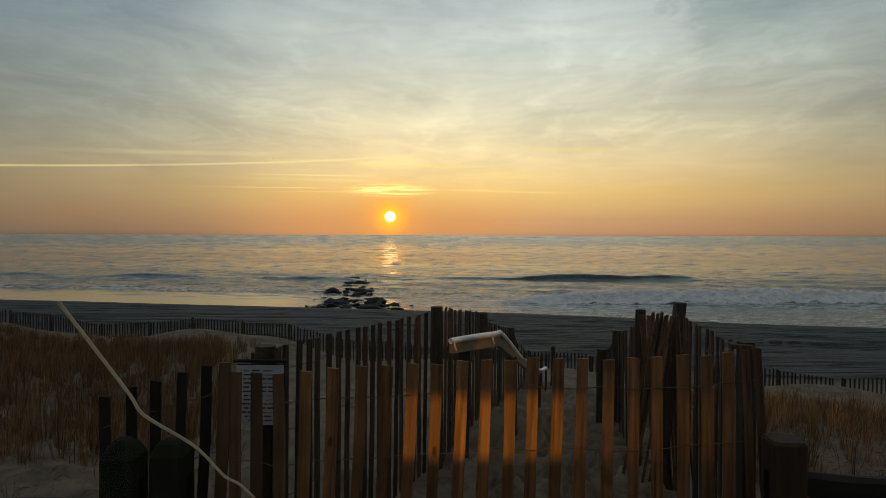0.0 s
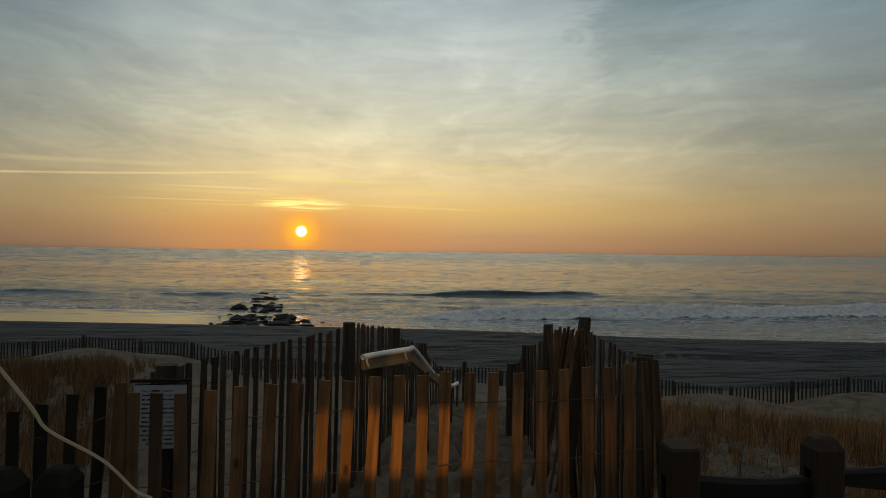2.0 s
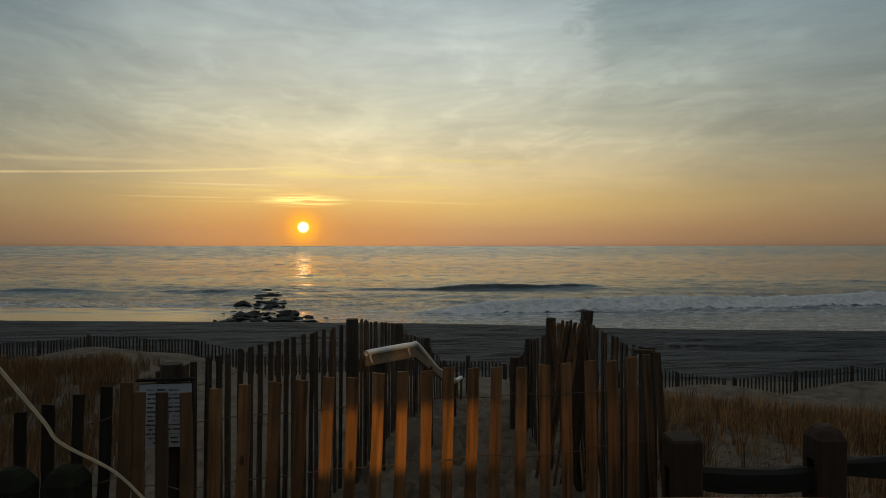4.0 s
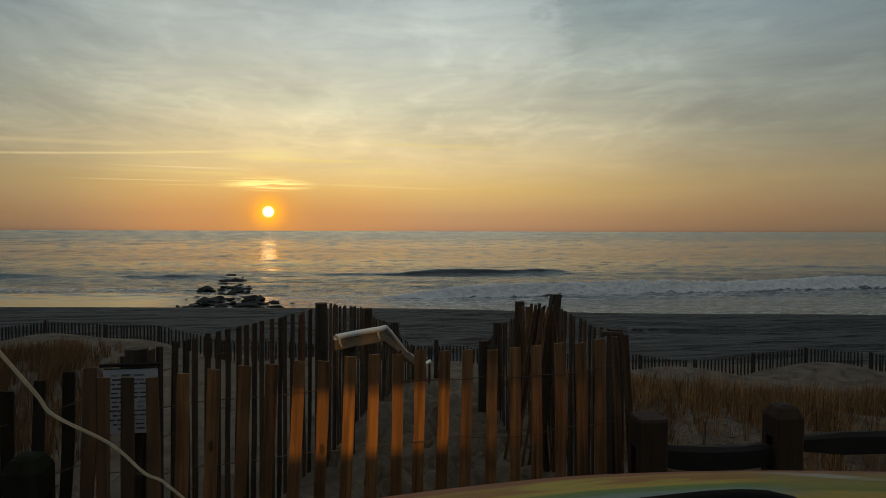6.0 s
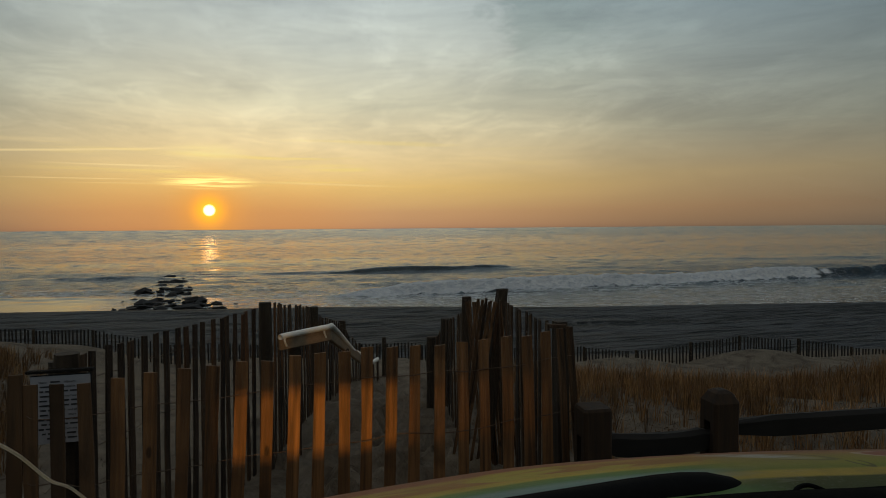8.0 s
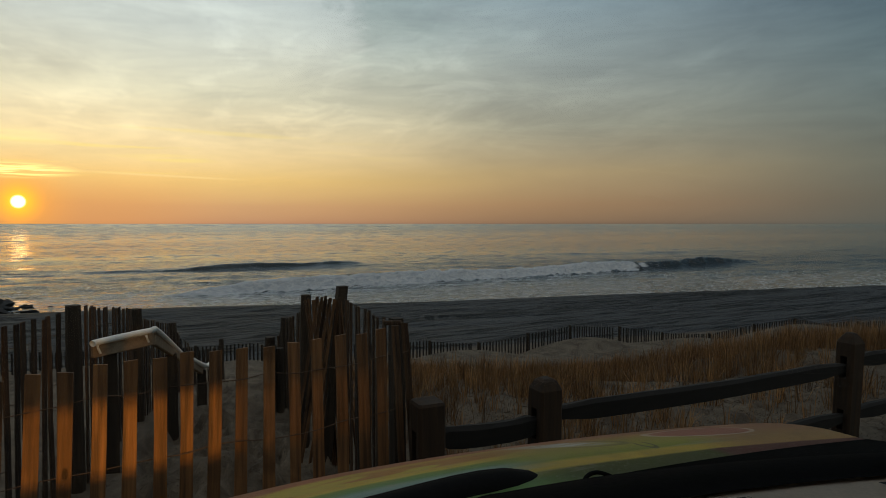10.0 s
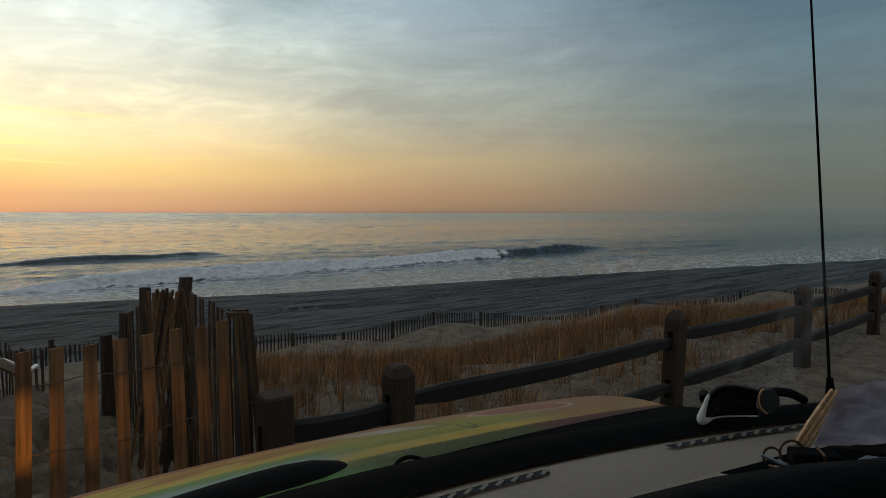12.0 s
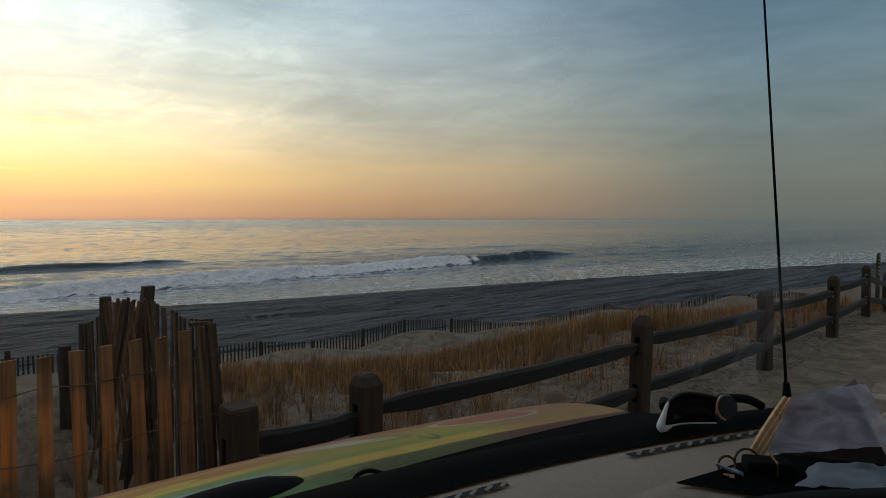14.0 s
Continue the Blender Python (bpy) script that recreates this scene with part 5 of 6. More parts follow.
def litter():
    """Dry stalks and driftwood chips lying on the sand."""
    rng = np.random.default_rng(17)
    V, F = [], []
    n = 13000
    xs = np.concatenate([rng.uniform(1.8, 14, n), rng.uniform(-7, -0.8, n // 2), rng.normal(0.8, 0.5, 260)])
    ys = np.concatenate([2.3 + np.abs(rng.normal(0, 1.9, n)), 2.3 + np.abs(rng.normal(0, 1.6, n // 2)), rng.uniform(2.4, 8, 260)])
    zs = ground_z(xs, ys)
    for x, y, z in zip(xs, ys, zs):
        a, l, w = rng.uniform(0, math.tau), rng.uniform(0.015, 0.085), rng.uniform(0.0009, 0.0026)
        c, d = math.cos(a), math.sin(a)
        lift = rng.uniform(0.0, 0.03)
        i = len(V)
        V += [(x - c * l / 2 - d * w, y - d * l / 2 + c * w, z - 0.004), (x - c * l / 2 + d * w, y - d * l / 2 - c * w, z - 0.004),
              (x + c * l / 2, y + d * l / 2, z + 0.004 + lift), (x, y, z + 2.5 * w + lift / 2)]
        F += [(i, i + 1, i + 2), (i, i + 3, i + 2), (i + 1, i + 2, i + 3), (i, i + 1, i + 3)]
    me = bpy.data.meshes.new("plant_litter")
    me.from_pydata(V, [], F)
    me.materials.append(M_LITTER)
    tagged(new("plant_litter", me), "broken dry stalks and chips strewn over sand", "litter", kind="stuff")


litter()

# ---------- the van ----------
van = base("van", (0.5, 0.0, 0.0), label="parked van with a hand-painted rainbow hood and beige dashboard", category="van")


def cowl_y(x):
    """The windscreen's foot, bowed forward in the middle."""
    return 0.735 - 0.34 * np.clip(np.abs(np.asarray(x, float) - 0.42), 0, None) ** 1.7


def hood_z(x, y):
    u = np.maximum(np.asarray(y, float) - 0.72, 0)
    return 1.3606 - 0.5999 * u ** 1.680 - 0.059 * (np.abs(np.asarray(x, float) - 0.376) / 0.85) ** 1.601


def grid_part(name, xs, ts, fun, mat, parent, thickness=0.0, label="", smooth=True):
    """A sheet of rows of points fun(x, t), with a folded thickness below."""
    bm = bmesh.new()
    top = [[bm.verts.new(fun(x, t)) for x in xs] for t in ts]
    for r, q in zip(top, top[1:]):
        for k in range(len(xs) - 1):
            bm.faces.new((r[k], r[k + 1], q[k + 1], q[k]))
    if thickness:
        r = bmesh.ops.solidify(bm, geom=bm.faces[:], thickness=thickness)
    bmesh.ops.recalc_face_normals(bm, faces=bm.faces[:])
    return part(name, bm, mat, parent, label, smooth)


HEAD_X, HEAD_Y, HEAD_Z, HEAD_POWER = 0.17, 1.34, 0.870, 44.0


def van_front():
    xs = np.linspace(-0.36, 1.36, 40)
    ts = np.linspace(0, 1, 26)

    def hood(x, t):
        y0 = 0.650
        y = y0 + (1.50 - 0.12 * abs(x - 0.5) ** 2 - y0) * t
        return (x, y, float(hood_z(x, y)))
    grid_part("hood", xs, ts, hood, M_HOOD, van, 0.02, "glossy hood painted in rainbow bands")

    def scuttle(x, t):
        y0 = float(cowl_y(x)) - 0.075
        y = y0 + (0.664 - y0) * t
        return (x, y, 1.338 + (float(hood_z(x, 0.664)) + 0.002 - 1.338) * t)
    grid_part("cowl", xs, np.linspace(0, 1, 9), scuttle, M_MATTE, van, 0.012, "black plastic cowl under the windscreen")
    # nose below the hood
    bm = bmesh.new()
    for size, at in (((1.66, 0.10, 0.42), (0.5, 1.58, 0.595)), ((1.66, 0.10, 0.02), (0.5, 1.56, 0.94)), ((0.42, 0.10, 0.13), (0.5, 1.58, HEAD_Z)),
                     ((0.34, 0.10, 0.13), (-0.155, 1.58, HEAD_Z)), ((0.34, 0.10, 0.13), (1.155, 1.58, HEAD_Z))):
        box(bm, size, Matrix.Translation(at), 0.012, 1)
    part("front_panel", bm, M_VAN, van)
    bm = bmesh.new()
    box(bm, (1.80, 0.16, 0.20), Matrix.Translation((0.5, 1.68, 0.42)), 0.04, 2)
    part("bumper", bm, M_BLACK, van)
    for sx in (-0.86, 0.86):
        bm = bmesh.new()
        box(bm, (0.10, 0.95, 0.58), Matrix.Translation((0.5 + sx, 0.92, 0.575)), 0.03, 2)
        part("fender", bm, M_VAN, van)
    # wiper arms parked along the glass
    for x0, x1 in ((0.63, 0.05), (1.2, 0.72)):
        bm = bmesh.new()
        pts = [(x0 + (x1 - x0) * t, float(cowl_y(x0 + (x1 - x0) * t)) - 0.055 + 0.01 * t, 1.345 + 0.006 * math.sin(math.pi * t)) for t in np.linspace(0, 1, 10)]
        tube(bm, pts, [0.011] * 3 + [0.008] * 7, 8)
        part("wiper", bm, M_RUBBER, van)
    # rounded cover over the wiper gear, and a loop of hose lying on the hood
    bm = bmesh.new()
    pts = [(x, 0.716 - 0.05 * max(0, 0.45 - x), 1.334 - 0.010 * max(0, (x - 0.5) / 0.14) ** 2) for x in np.linspace(-0.2, 0.632, 22)]
    tube(bm, pts, [0.040] * 18 + [0.039, 0.036, 0.028, 0.012], 14)
    part("cowl_cover", bm, M_MATTE, van, smooth=True)
    bm = bmesh.new()
    tube(bm, smooth_line([(0.640, 0.656, 1.346), (0.650, 0.668, 1.3545), (0.676, 0.670, 1.356), (0.702, 0.653, 1.345)], 6), 0.0030, 6)
    part("washer_hose", bm, M_RUBBER, van, smooth=True)
    # antenna on the fender
    bm = bmesh.new()
    tube(bm, [(1.345, 0.366, 1.28), (1.343, 0.366, 1.385), (1.341, 0.367, 1.410)], [0.011, 0.008, 0.005], 10)
    mount = part("antenna_base", bm, M_RUBBER, van)
    bm = bmesh.new()
    tube(bm, [(1.341 - 0.014 * t, 0.367 + 0.057 * t, 1.40 + 0.80 * t) for t in np.linspace(0, 1, 8)], [0.0028 - 0.001 * t for t in np.linspace(0, 1, 8)], 6)
    part("antenna", bm, M_RUBBER, van, "thin black whip antenna")
    # tyres
    for x in (-0.33, 1.33):
        bm = bmesh.new()
        bmesh.ops.create_cone(bm, cap_ends=True, segments=32, radius1=0.33, radius2=0.33, depth=0.2)
        bmesh.ops.bevel(bm, geom=[e for e in bm.edges if e.calc_face_angle(0) > 1], offset=0.04, segments=2, affect="EDGES")
        bmesh.ops.transform(bm, matrix=Matrix.Translation((x, 1.05, 0.33)) @ Matrix.Rotation(math.pi / 2, 4, "Y"), verts=bm.verts)
        part("tyre", bm, M_RUBBER, van)


def headlights():
    """Deep lamp tubes behind the openings of the nose; the one on the driver's side is lit."""
    for x in (HEAD_X, 1.0 - HEAD_X):
        bm = bmesh.new()
        w, h, low = 0.125, 0.052, 0.034
        for size, at in (((2 * w + 0.02, 0.40, 0.01), (x, 1.56, HEAD_Z + h + 0.005)), ((2 * w + 0.02, 0.40, 0.01), (x, 1.56, HEAD_Z - low - 0.005)),
                         ((0.01, 0.40, 2 * h), (x - w - 0.005, 1.56, HEAD_Z)), ((0.01, 0.40, 2 * h), (x + w + 0.005, 1.56, HEAD_Z)), ((0.36, 0.01, 0.16), (x, 1.30, HEAD_Z))):
            box(bm, size, Matrix.Translation(at))
        part("headlight", bm, M_BLACK, van)
    lamp = bpy.data.lights.new("headlight_bulb", "SPOT")
    lamp.energy, lamp.color, lamp.spot_size, lamp.spot_blend, lamp.shadow_soft_size = HEAD_POWER, (1.0, 0.50, 0.07), radians(66), 1.0, 0.018
    ob = new("headlight_bulb", lamp)
    ob.matrix_world = look((HEAD_X, HEAD_Y, HEAD_Z), (HEAD_X + 0.02, HEAD_Y + 1.0, HEAD_Z))
    dim = lamp.copy()
    dim.energy = HEAD_POWER * 0.12
    ob = new("headlight_bulb", dim)
    ob.matrix_world = look((1.0 - HEAD_X, HEAD_Y, HEAD_Z), (1.0 - HEAD_X, HEAD_Y + 1.0, HEAD_Z))


def dashboard():
    xs = np.linspace(-0.34, 1.34, 44)

    # from the glass back over the top and round the brow
    prof = [(0.0, -0.012), (0.25, 0.010), (0.5, 0.020), (0.72, 0.018), (0.90, 0.014), (1.08, 0.006), (1.18, -0.03), (1.22, -0.10), (1.24, -0.22)]

    def dash(x, t):
        far = float(cowl_y(x)) - 0.085
        u = t * (len(prof) - 1)
        k = min(int(u), len(prof) - 2)
        a, b = prof[k], prof[k + 1]
        f = u - k
        d, z = a[0] + (b[0] - a[0]) * f, a[1] + (b[1] - a[1]) * f
        y = far - 0.40 * d
        # the dashboard swells upward towards the driver
        near = ((0.40 - y) * 0.45 - (x - 0.55) * 0.13) / 0.468
        swell = float(step(near, 0.0, 0.075) * step(x, 0.56, 0.70))
        return (x, y, 1.368 + z + 0.062 * swell)
    body = grid_part("dashboard", xs, np.linspace(0, 1, 22), dash, M_DASH, van, 0.02, "beige vinyl dashboard top")
    # black sheet that stands in for the shade on the swelling, under the keys
    def shade_at(x, t):
        far = float(cowl_y(x)) - 0.085
        y0 = float(np.interp(x, [0.66, 0.782, 0.814, 0.878, 0.95, 1.05], [0.290, 0.257, 0.252, 0.226, 0.180, 0.110]))
        y = y0 + (max(far - 0.44, y0 - 0.004 - 1.4 * (x - 0.725)) - y0) * t
        d = (far - y) / 0.40
        near = ((0.40 - y) * 0.45 - (x - 0.55) * 0.13) / 0.468
        swell = float(step(near, 0.0, 0.075) * step(x, 0.56, 0.70))
        return (x, y, 1.3705 + float(np.interp(d, [p[0] for p in prof], [p[1] for p in prof])) + 0.062 * swell)
    grid_part("mat", np.linspace(0.725, 0.93, 16), np.linspace(0, 1, 8), shade_at, M_MATTE, body, 0.0015, "thin black sheet laid for the shade on the dashboard brow")
    # strip of dark trim against the glass; its black takes in dashboard shade too
    grid_part("dash_trim", xs, np.linspace(0, 1, 7), lambda x, t: (x, float(cowl_y(x)) - 0.066 - 0.120 * t, 1.366 + 0.028 * math.sin(math.pi * 0.5 * t) - 0.012 * t ** 3), M_MATTE, van, 0.006, "black strip below the windscreen")
    # demister slots: a dark slit crossed by slanting fins
    for x0, x1 in ((0.50, 0.725), (0.905, 1.13)):
        def on(x, w, dz):
            return (x, float(cowl_y(x)) - 0.216 - w, 1.3845 + dz)
        bm = bmesh.new()
        ends = np.linspace(x0, x1, 9)
        a = [bm.verts.new(on(x, -0.007, 0)) for x in ends]
        b = [bm.verts.new(on(x, 0.006, 0)) for x in ends]
        for k in range(8):
            bm.faces.new((a[k], b[k], b[k + 1], a[k + 1]))
        slit = part("vent", bm, M_VENT, body)
        for k in range(11):
            xa = x0 + (x1 - x0) * (k + 0.5) / 11
            bm = bmesh.new()
            p, q = Vector(on(xa - 0.002, 0.0052, 0.0008)), Vector(on(xa + 0.012, -0.0030, 0.0008))
            d = q - p
            box(bm, (d.length, 0.0048, 0.0016), Matrix.Translation((p + q) / 2) @ d.to_track_quat("X", "Z").to_matrix().to_4x4())
            part("vent_fin", bm, M_FIN, body)
    # steering wheel
    bm = bmesh.new()
    c = Vector((0.206, -0.157, 1.5845))
    tilt = Matrix.Rotation(-0.1, 4, "Z") @ Matrix.Rotation(0.161, 4, "X")
    ring = [c + (tilt @ Vector((0.235 * math.cos(a), 0.235 * math.sin(a), 0))) for a in np.linspace(0, math.tau, 65)]
    tube(bm, ring, 0.017, 12, cap=False)
    wheel = part("steering_wheel", bm, M_RUBBER, van, "black rubber rim", smooth=True)
    for a in (math.radians(-90), math.radians(20), math.radians(160)):
        bm = bmesh.new()
        tube(bm, [c - Vector((0, 0, 0.03)), c + (tilt @ Vector((0.235 * math.cos(a), 0.235 * math.sin(a), 0)))], 0.012, 8)
        part("spoke", bm, M_RUBBER, wheel)
    bm = bmesh.new()
    tube(bm, [c - Vector((0, 0, 0.03)), c + Vector((0.10, 0.25, -0.80))], [0.04, 0.03], 12)
    part("steering_column", bm, M_BLACK, van)


def glass_at(x, z):
    """Depth of the raked windscreen at a height."""
    return float(cowl_y(x)) - 0.06 - (z - 1.36) * 0.50


def cabin():
    xs = np.linspace(-0.42, 1.42, 30)
    w = grid_part("windscreen", xs, np.linspace(0, 1, 14), lambda x, t: (x, glass_at(x, 1.36 + 0.80 * t), 1.36 + 0.80 * t), M_GLASS, van)
    w.visible_shadow = False
    # shell of the cab: roof, doors, back, floor
    for name, size, at in (("roof", (1.84, 2.6, 0.05), (0.5, -0.98, 2.19)), ("back_panel", (1.84, 0.05, 1.9), (0.5, -2.28, 1.24)), ("cab_floor", (1.84, 2.9, 0.06), (0.5, -0.85, 0.38)),
                           ("firewall", (1.74, 0.04, 0.9), (0.5, 0.30, 0.85))):
        bm = bmesh.new()
        box(bm, size, Matrix.Translation(at), 0.008)
        part(name, bm, M_LINER, van)
    # sides with a glazed door opening beside each seat
    for x in (-0.44, 1.44):
        bm = bmesh.new()
        for size, at in (((0.05, 2.25, 1.02), (x, -1.16, 0.84)), ((0.05, 1.35, 0.81), (x, -1.61, 1.755)), ((0.05, 0.90, 0.06), (x, -0.485, 2.13))):
            box(bm, size, Matrix.Translation(at), 0.006)
        side = part("side_panel", bm, M_LINER, van)
        bm = bmesh.new()
        box(bm, (0.006, 0.90, 0.75), Matrix.Translation((x, -0.485, 1.725)))
        pane = part("side_window", bm, M_SIDE, side)
        pane.visible_shadow = False


van_front()
headlights()
dashboard()
cabin()

# ---------- things on the dashboard ----------


def sunglasses():
    ob = base("sunglasses", (1.015, 0.432, 1.388), label="wraparound sunglasses with black lenses and a white frame corner", category="sunglasses")
    along, out = Vector((0.873, -0.487, 0)), Vector((0.487, 0.873, 0))
    foot = Vector((1.013, 0.431, 1.3885))

    def at(u, h, w=0.0):
        return foot + along * u + out * w + Vector((0, 0, h))

    def height(u):
        return float(np.interp(u, [0.004, 0.010, 0.020, 0.034, 0.056, 0.094], [0.026, 0.035, 0.041, 0.0445, 0.046, 0.040]))
    # big lens: a curved shield that bellies away from the driver
    bm = bmesh.new()
    rows = []
    for i in range(15):
        u = 0.005 + 0.091 * i / 14
        rows.append([bm.verts.new(at(u, 0.003 + (height(u) - 0.003) * j / 6, 0.016 * math.sin(math.pi * i / 14) + 0.006 * math.sin(math.pi * j / 6))) for j in range(7)])
    for r, q in zip(rows, rows[1:]):
        for j in range(6):
            bm.faces.new((r[j], r[j + 1], q[j + 1], q[j]))
    bmesh.ops.solidify(bm, geom=bm.faces[:], thickness=0.003)
    bmesh.ops.recalc_face_normals(bm, faces=bm.faces[:])
    part("lens", bm, M_LENS, ob, smooth=True)
    # the other lens, turned edge-on: a dark disc with a metal rim on one side
    m = Matrix.Translation(at(0.107, 0.0275, -0.006)) @ Vector((-0.45, -0.87, 0.20)).to_track_quat("Z", "Y").to_matrix().to_4x4()
    bm = bmesh.new()
    bmesh.ops.create_cone(bm, cap_ends=True, segments=28, radius1=0.0185, radius2=0.0165, depth=0.005)
    bmesh.ops.transform(bm, matrix=m, verts=bm.verts)
    part("lens", bm, M_BLACK, ob)
    bm = bmesh.new()
    tube(bm, [m @ Vector((0.0185 * math.cos(a), 0.0185 * math.sin(a), 0.001)) for a in np.linspace(math.pi * 0.62, math.pi * 1.38, 14)], 0.0018, 6)
    part("rim", bm, M_BRASS, ob, smooth=True)
    # white frame: thick at the hinge corner, split by a slot, thin along the foot
    for line, rad, mat in (([(0.022, 0.0025), (0.010, 0.0028), (0.001, 0.0048), (0.0, 0.010), (0.003, 0.020), (0.008, 0.030), (0.014, 0.037)], [0.0024, 0.0046, 0.0068, 0.0060, 0.0042, 0.0030, 0.0022], M_FRAME),
                           ([(0.003, 0.022), (0.008, 0.034), (0.018, 0.041)], [0.0022, 0.0020, 0.0016], M_FRAME),
                           ([(0.020, 0.003), (0.045, 0.002), (0.070, 0.002), (0.094, 0.004)], [0.0018, 0.0013, 0.0012, 0.0012], M_FRAME),
                           ([(0.014, 0.039), (0.034, 0.0455), (0.056, 0.047), (0.080, 0.044), (0.100, 0.039)], [0.0022, 0.0028, 0.0028, 0.0026, 0.0024], M_BLACK)):
        bm = bmesh.new()
        pts = smooth_line([at(u, h, 0.016 * math.sin(math.pi * min(max((u - 0.005) / 0.091, 0), 1)) - 0.002) for u, h in line], 5)
        tube(bm, pts, list(np.interp(np.linspace(0, 1, len(pts)), np.linspace(0, 1, len(rad)), rad)), 8)
        part("frame", bm, mat, ob, smooth=True)
    bm = bmesh.new()
    tube(bm, smooth_line([at(0.096, 0.036, 0.004), at(0.104, 0.041, 0.006), at(0.112, 0.040, 0.002)], 4), 0.0045, 8)
    part("bridge", bm, M_BLACK, ob, smooth=True)
    for line in ([(0.014, 0.030, 0.012), (0.040, 0.026, 0.050), (0.065, 0.010, 0.085)], [(0.112, 0.036, 0.006), (0.140, 0.033, 0.014), (0.170, 0.026, 0.022), (0.200, 0.012, 0.030)]):
        bm = bmesh.new()
        tube(bm, smooth_line([at(*p) for p in line], 5), 0.0068, 8)
        part("temple", bm, M_MATTE, ob, smooth=True)


def keys():
    z = 1.4435
    ob = base("key_ring", (0.81, 0.225, z), label="bunch of keys with two bronze rings and a black fob", category="keys")
    turn = Matrix.Rotation(-0.95, 4, "Z")
    at = Matrix.Translation((0.819, 0.224, z)) @ turn
    bm = bmesh.new()
    box(bm, (0.043, 0.024, 0.015), at @ Matrix.Translation((0, 0, 0.0075)), 0.004, 2)
    part("fob", bm, M_MATTE, ob)
    bm = bmesh.new()
    box(bm, (0.003, 0.0252, 0.0162), at @ Matrix.Translation((0.006, 0, 0.0078)), 0.001)
    part("band", bm, M_BRONZE, ob)
    for c, r, rot in (((0.791, 0.2515, z + 0.0085), 0.0085, -0.75), ((0.813, 0.241, z + 0.0085), 0.0125, -0.70)):
        bm = bmesh.new()
        m = Matrix.Translation(c) @ Matrix.Rotation(rot, 4, "Z") @ Matrix.Rotation(1.35, 4, "X")
        tube(bm, [m @ Vector((r * math.cos(a), r * math.sin(a), 0)) for a in np.linspace(0, math.tau, 26)], 0.0013, 6, cap=False)
        part("ring", bm, M_BRONZE, ob, smooth=True)
    for k, (x, y, a) in enumerate(((0.782, 0.246, 0.4), (0.787, 0.240, -1.2))):
        bm = bmesh.new()
        m = Matrix.Translation((x, y, z + 0.003 + 0.003 * k)) @ Matrix.Rotation(a, 4, "Z") @ Matrix.Rotation(0.3, 4, "Y")
        box(bm, (0.011, 0.010, 0.002), m, 0.0008)
        box(bm, (0.016, 0.004, 0.002), m @ Matrix.Translation((-0.012, -0.002, 0)))
        part("key", bm, M_STEEL if k else M_BRASS, ob)


def crumpled_paper():
    ob = base("crumpled_paper", (0.86, 0.17, 1.44), label="crumpled pale bluish sheet of paper on the shaded dashboard brow", category="paper")
    a, b, c, d = Vector((0.802, 0.200, 1.4405)), Vector((0.880, 0.208, 1.4425)), Vector((0.945, 0.135, 1.4380)), Vector((0.868, 0.132, 1.4365))
    bm = bmesh.new()
    rows = []
    for i in range(21):
        u = i / 20
        row = []
        for j in range(15):
            v = j / 14
            p = a.lerp(d, u).lerp(b.lerp(c, u), v)
            edge = min(u, 1 - u, v, 1 - v)
            p += Vector((0.004 * noise.noise(Vector((u * 7, v * 7, 2))), 0.004 * noise.noise(Vector((u * 7, v * 7, 8))), 0))
            p.z += 0.010 * abs(noise.noise(Vector((u * 2.6, v * 2.2, 5)))) + 0.0015 * noise.noise(Vector((u * 7, v * 6, 3))) + 0.006 * min(edge * 5, 1)
            row.append(bm.verts.new(p))
        rows.append(row)
    for r, q in zip(rows, rows[1:]):
        for j in range(14):
            bm.faces.new((r[j], r[j + 1], q[j + 1], q[j]))
    bmesh.ops.solidify(bm, geom=bm.faces[:], thickness=0.0004)
    part("sheet", bm, M_SHEET, ob, smooth=True)


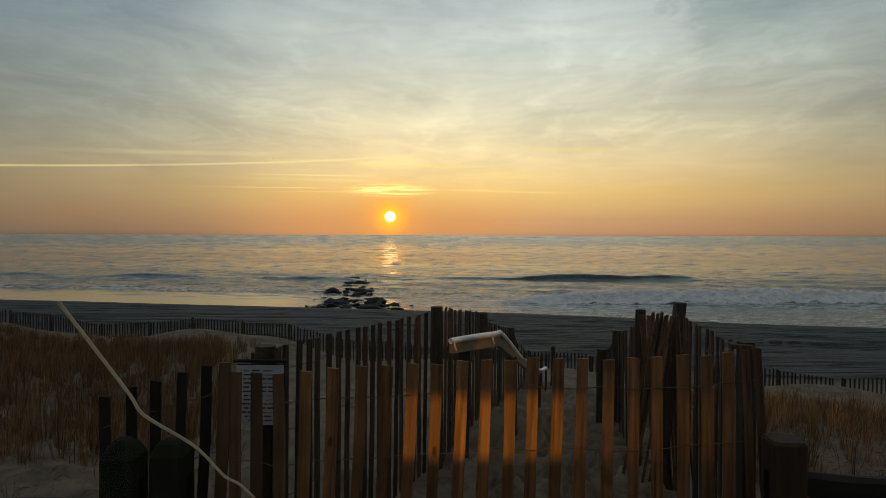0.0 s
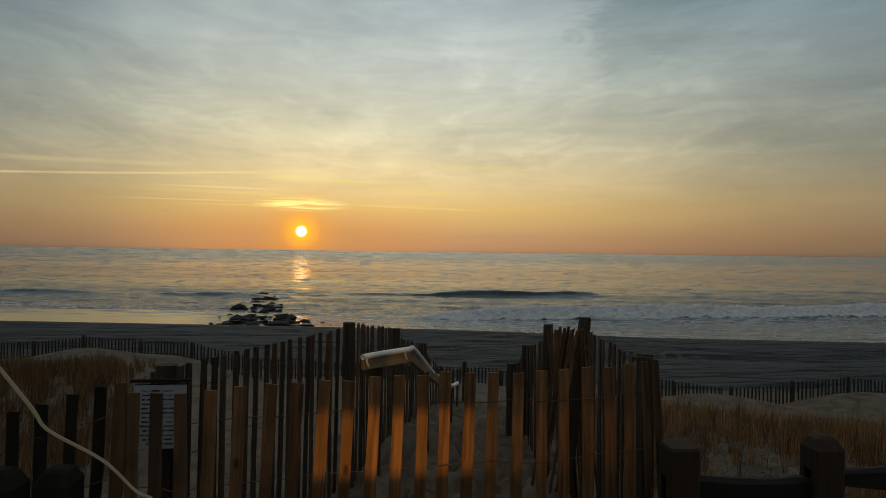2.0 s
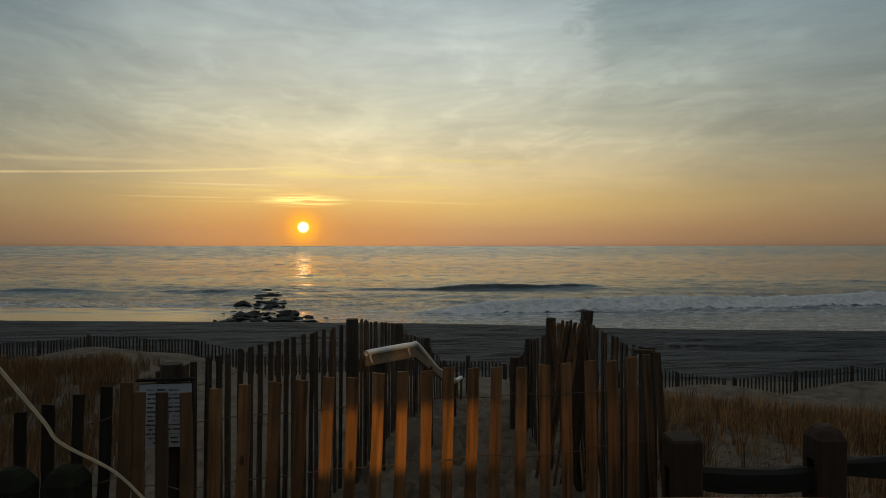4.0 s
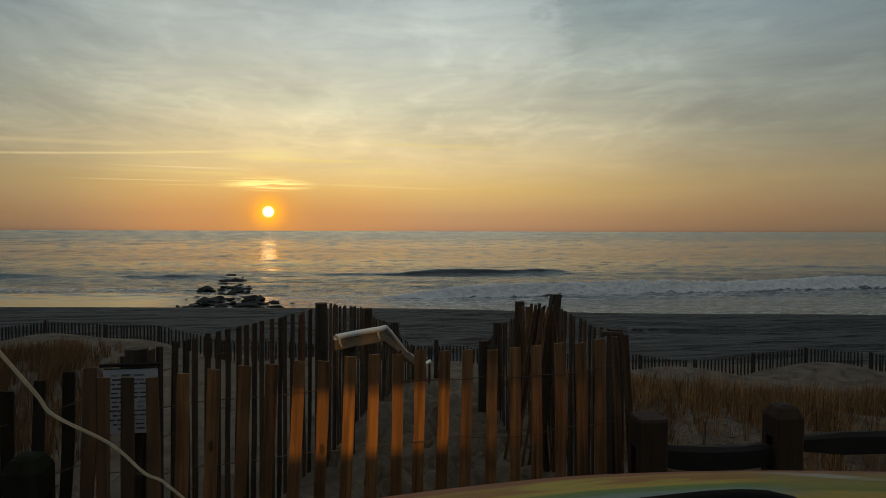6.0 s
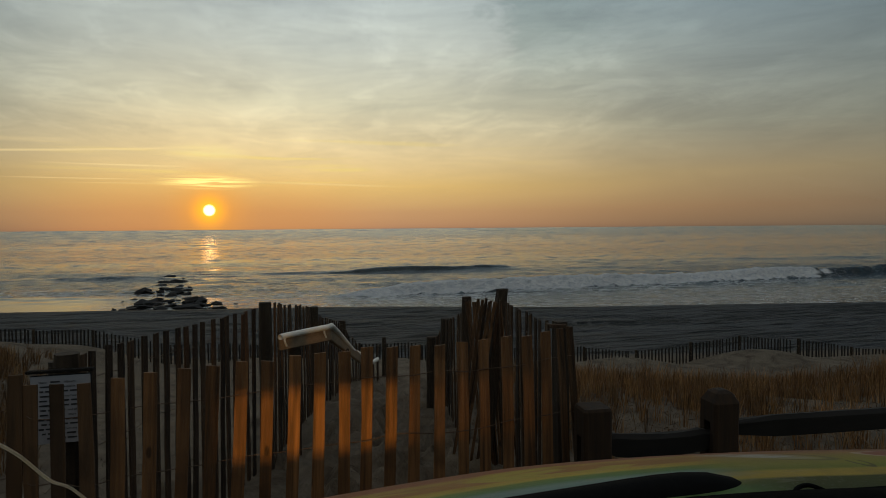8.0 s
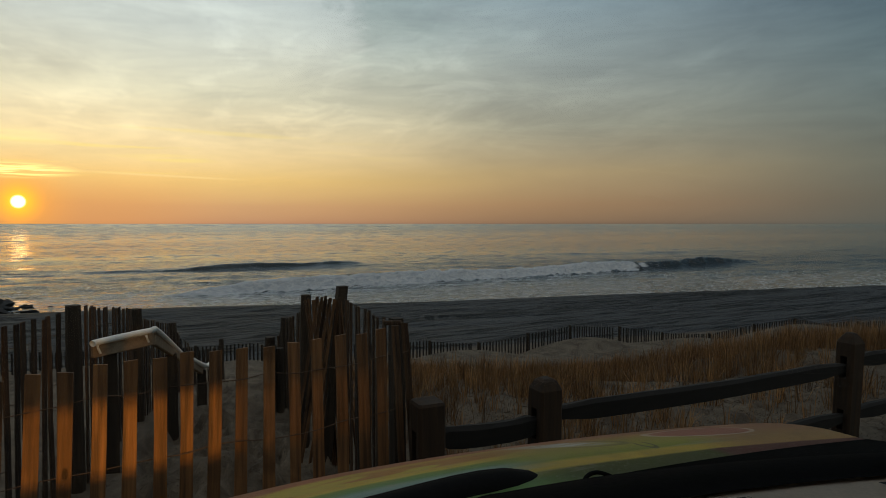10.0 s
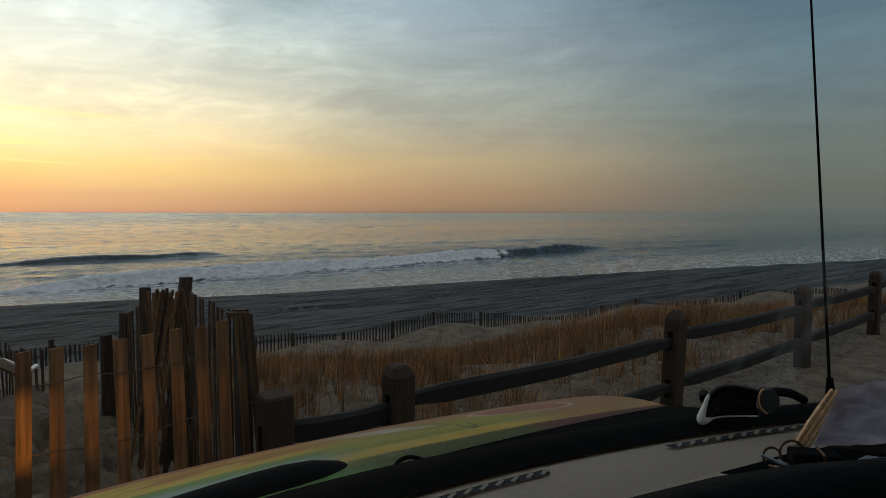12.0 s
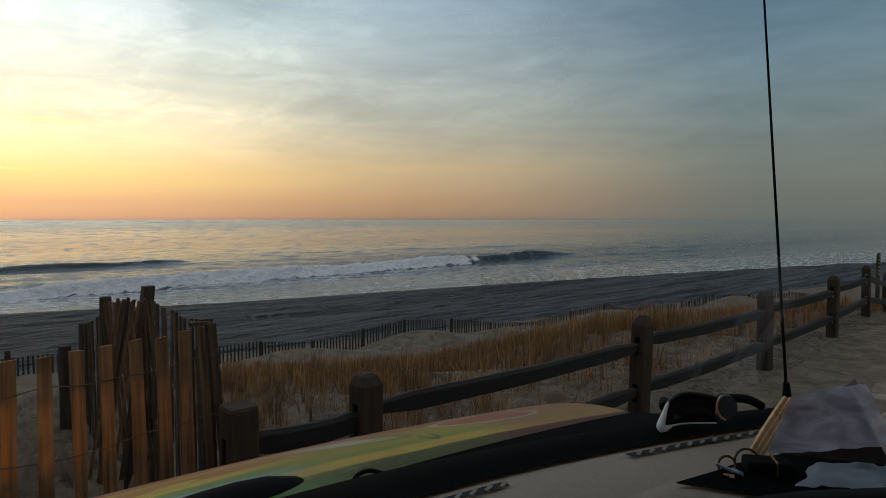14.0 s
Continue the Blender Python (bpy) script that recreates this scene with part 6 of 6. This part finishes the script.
def notebook():
    ob = base("notebook", (0.84, 0.24, 1.45), label="notebook with page edges coloured sunlit orange in a clear plastic sleeve, propped up", category="notebook")
    A, B, C, D4 = Vector((0.835, 0.246, 1.454)), Vector((0.880, 0.228, 1.506)), Vector((0.962, 0.178, 1.519)), Vector((0.905, 0.130, 1.452))
    run_in = (D4 - A).normalized()
    # sheaf of pages: bright cut edges one behind the other, coloured as if sunlit
    for k in range(3):
        o = run_in * (0.0050 * k) + Vector((0, 0, -0.0008 * k))
        bm = bmesh.new()
        tube(bm, [A + o, A.lerp(B, 0.35) + o + Vector((0, 0, 0.0012)), A.lerp(B, 0.7) + o + Vector((0, 0, 0.0008)), B + o], [0.0026, 0.0030, 0.0029, 0.0023], 6)
        part("page_edge", bm, M_SUNEDGE, ob)
    bm = bmesh.new()
    q = [A + Vector((0.014, -0.012, 0.0)), B + Vector((0.010, -0.008, -0.007)), C + Vector((-0.016, 0.006, -0.010)), D4 + Vector((0.0, 0.01, 0.0))]
    f = bm.faces.new([bm.verts.new(p) for p in q])
    bmesh.ops.solidify(bm, geom=[f], thickness=0.004)
    part("cover", bm, M_BOOK, ob)
    bm = bmesh.new()
    rows = []
    for i in range(25):
        u = i / 24
        row = []
        for j in range(15):
            v = 0.26 * u + (1 - 0.26 * u) * j / 14
            us = 0.10 - 0.06 * v + (0.90 + 0.06 * v) * u
            p = A.lerp(D4, us).lerp(B.lerp(C, us), v)
            fold = 0.0025 * noise.noise(Vector((u * 6 + v, v * 4, 1))) + 0.0012 * noise.noise(Vector((u * 15, v * 9, 4)))
            p = p + Vector((-0.003, -0.004, 0.003 + 0.002 * math.sin(math.pi * u) * v - 0.007 * u * v + fold))
            p.z = max(p.z, 1.4525 + 0.004 * u)
            row.append(bm.verts.new(p))
        rows.append(row)
    for r, q in zip(rows, rows[1:]):
        for j in range(14):
            bm.faces.new((r[j], r[j + 1], q[j + 1], q[j]))
    part("sleeve", bm, M_FILM, ob, "crinkled clear plastic sleeve", True)
    # a stiff corner stands out of the sleeve
    bm = bmesh.new()
    f = bm.faces.new([bm.verts.new(C + Vector(v)) for v in ((-0.034, 0.016, -0.010), (-0.010, 0.004, 0.002), (-0.008, 0.000, -0.012))])
    bmesh.ops.solidify(bm, geom=[f], thickness=0.001)
    part("corner", bm, M_PAGE, ob)


def fleece():
    ob = base("fleece_hat", (1.10, 0.06, 1.39), label="crumpled cream fleece hat with a rolled edge", category="hat")
    tip, run_on = Vector((1.055, 0.190, 1.478)), Vector((0.10, -0.98, 0)).normalized()
    back = Vector((0.98, 0.10, 0))
    n, k = 30, 16
    bm = bmesh.new()
    rows = []
    for i in range(n + 1):
        u = i / n
        row = []
        for j in range(k + 1):
            # over the hat from its foot on the driver's side, up to the hem and down behind
            a = math.pi * (0.02 + 0.96 * j / k)
            swell = math.sin(math.pi * (0.06 + 0.88 * u)) ** 0.5
            p = tip + run_on * (0.30 * u - 0.01) + back * (0.065 - 0.085 * math.cos(a) * swell)
            p.z = 1.39 + (0.090 + 0.012 * u) * swell * math.sin(a) ** 0.7 + 0.009 * noise.noise(Vector((u * 9, j * 0.5, 2))) + 0.004 * noise.noise(Vector((u * 24, j * 1.4, 6)))
            row.append(bm.verts.new(p))
        rows.append(row)
    for r, q in zip(rows, rows[1:]):
        for j in range(k):
            bm.faces.new((r[j], r[j + 1], q[j + 1], q[j]))
    bmesh.ops.solidify(bm, geom=bm.faces[:], thickness=0.006)
    bmesh.ops.recalc_face_normals(bm, faces=bm.faces[:])
    part("crown", bm, M_FLEECE, ob, smooth=True)
    bm = bmesh.new()
    hem = [tip + run_on * (0.29 * t) + back * 0.010 + Vector((0, 0, -0.002 + 0.002 * math.sin(9 * t))) for t in np.linspace(0, 1, 14)]
    tube(bm, smooth_line(hem, 3), 0.0055, 10)
    part("rolled_edge", bm, M_FLEECE, ob, smooth=True)
    # the brim turned up in a lip that rises away from the tip
    bm = bmesh.new()
    rows = []
    for i in range(25):
        u = i / 24
        rise = 0.058 * float(step(u, 0.03, 0.50))
        row = []
        for j in range(9):
            v = j / 8
            p = tip + run_on * (0.29 * u) + back * (0.020 + 0.050 * v) + Vector((0, 0, 0.004 + rise * (1 - (1 - v) ** 2) + 0.005 * noise.noise(Vector((u * 8, v * 3, 9)))))
            row.append(bm.verts.new(p))
        rows.append(row)
    for r, q in zip(rows, rows[1:]):
        for j in range(8):
            bm.faces.new((r[j], r[j + 1], q[j + 1], q[j]))
    bmesh.ops.solidify(bm, geom=bm.faces[:], thickness=0.009)
    bmesh.ops.recalc_face_normals(bm, faces=bm.faces[:])
    part("brim", bm, M_FLEECE, ob, smooth=True)


def cable():
    """A stiff pale lead that stands up from the dashboard brow."""
    eye = Vector((-0.002, 0.007, 1.715))
    k = 0.6
    pts = [eye + (Vector(p) - eye) * k for p in ((-0.306, 0.5, 1.661), (-0.277, 0.5, 1.623), (-0.25, 0.5, 1.587), (-0.239, 0.5, 1.571), (-0.206, 0.5, 1.551), (-0.192, 0.5, 1.540),
                                                 (-0.175, 0.5, 1.522), (-0.157, 0.5, 1.510), (-0.12, 0.5, 1.46))]
    pts += [Vector((-0.055, 0.305, 1.48)), Vector((-0.045, 0.30, 1.42)), Vector((-0.045, 0.295, 1.375))]
    bm = bmesh.new()
    line = smooth_line(pts, 5)
    tube(bm, line, [0.00090 - 0.0003 * min(1, k / 35) for k in range(len(line))], 6)
    ob = new("cable", mesh_of("cable", bm, M_LEAD, True))
    tagged(ob, "thin pale lead standing up from the dashboard", "cable")


cable()
sunglasses()
keys()
crumpled_paper()
notebook()
fleece()
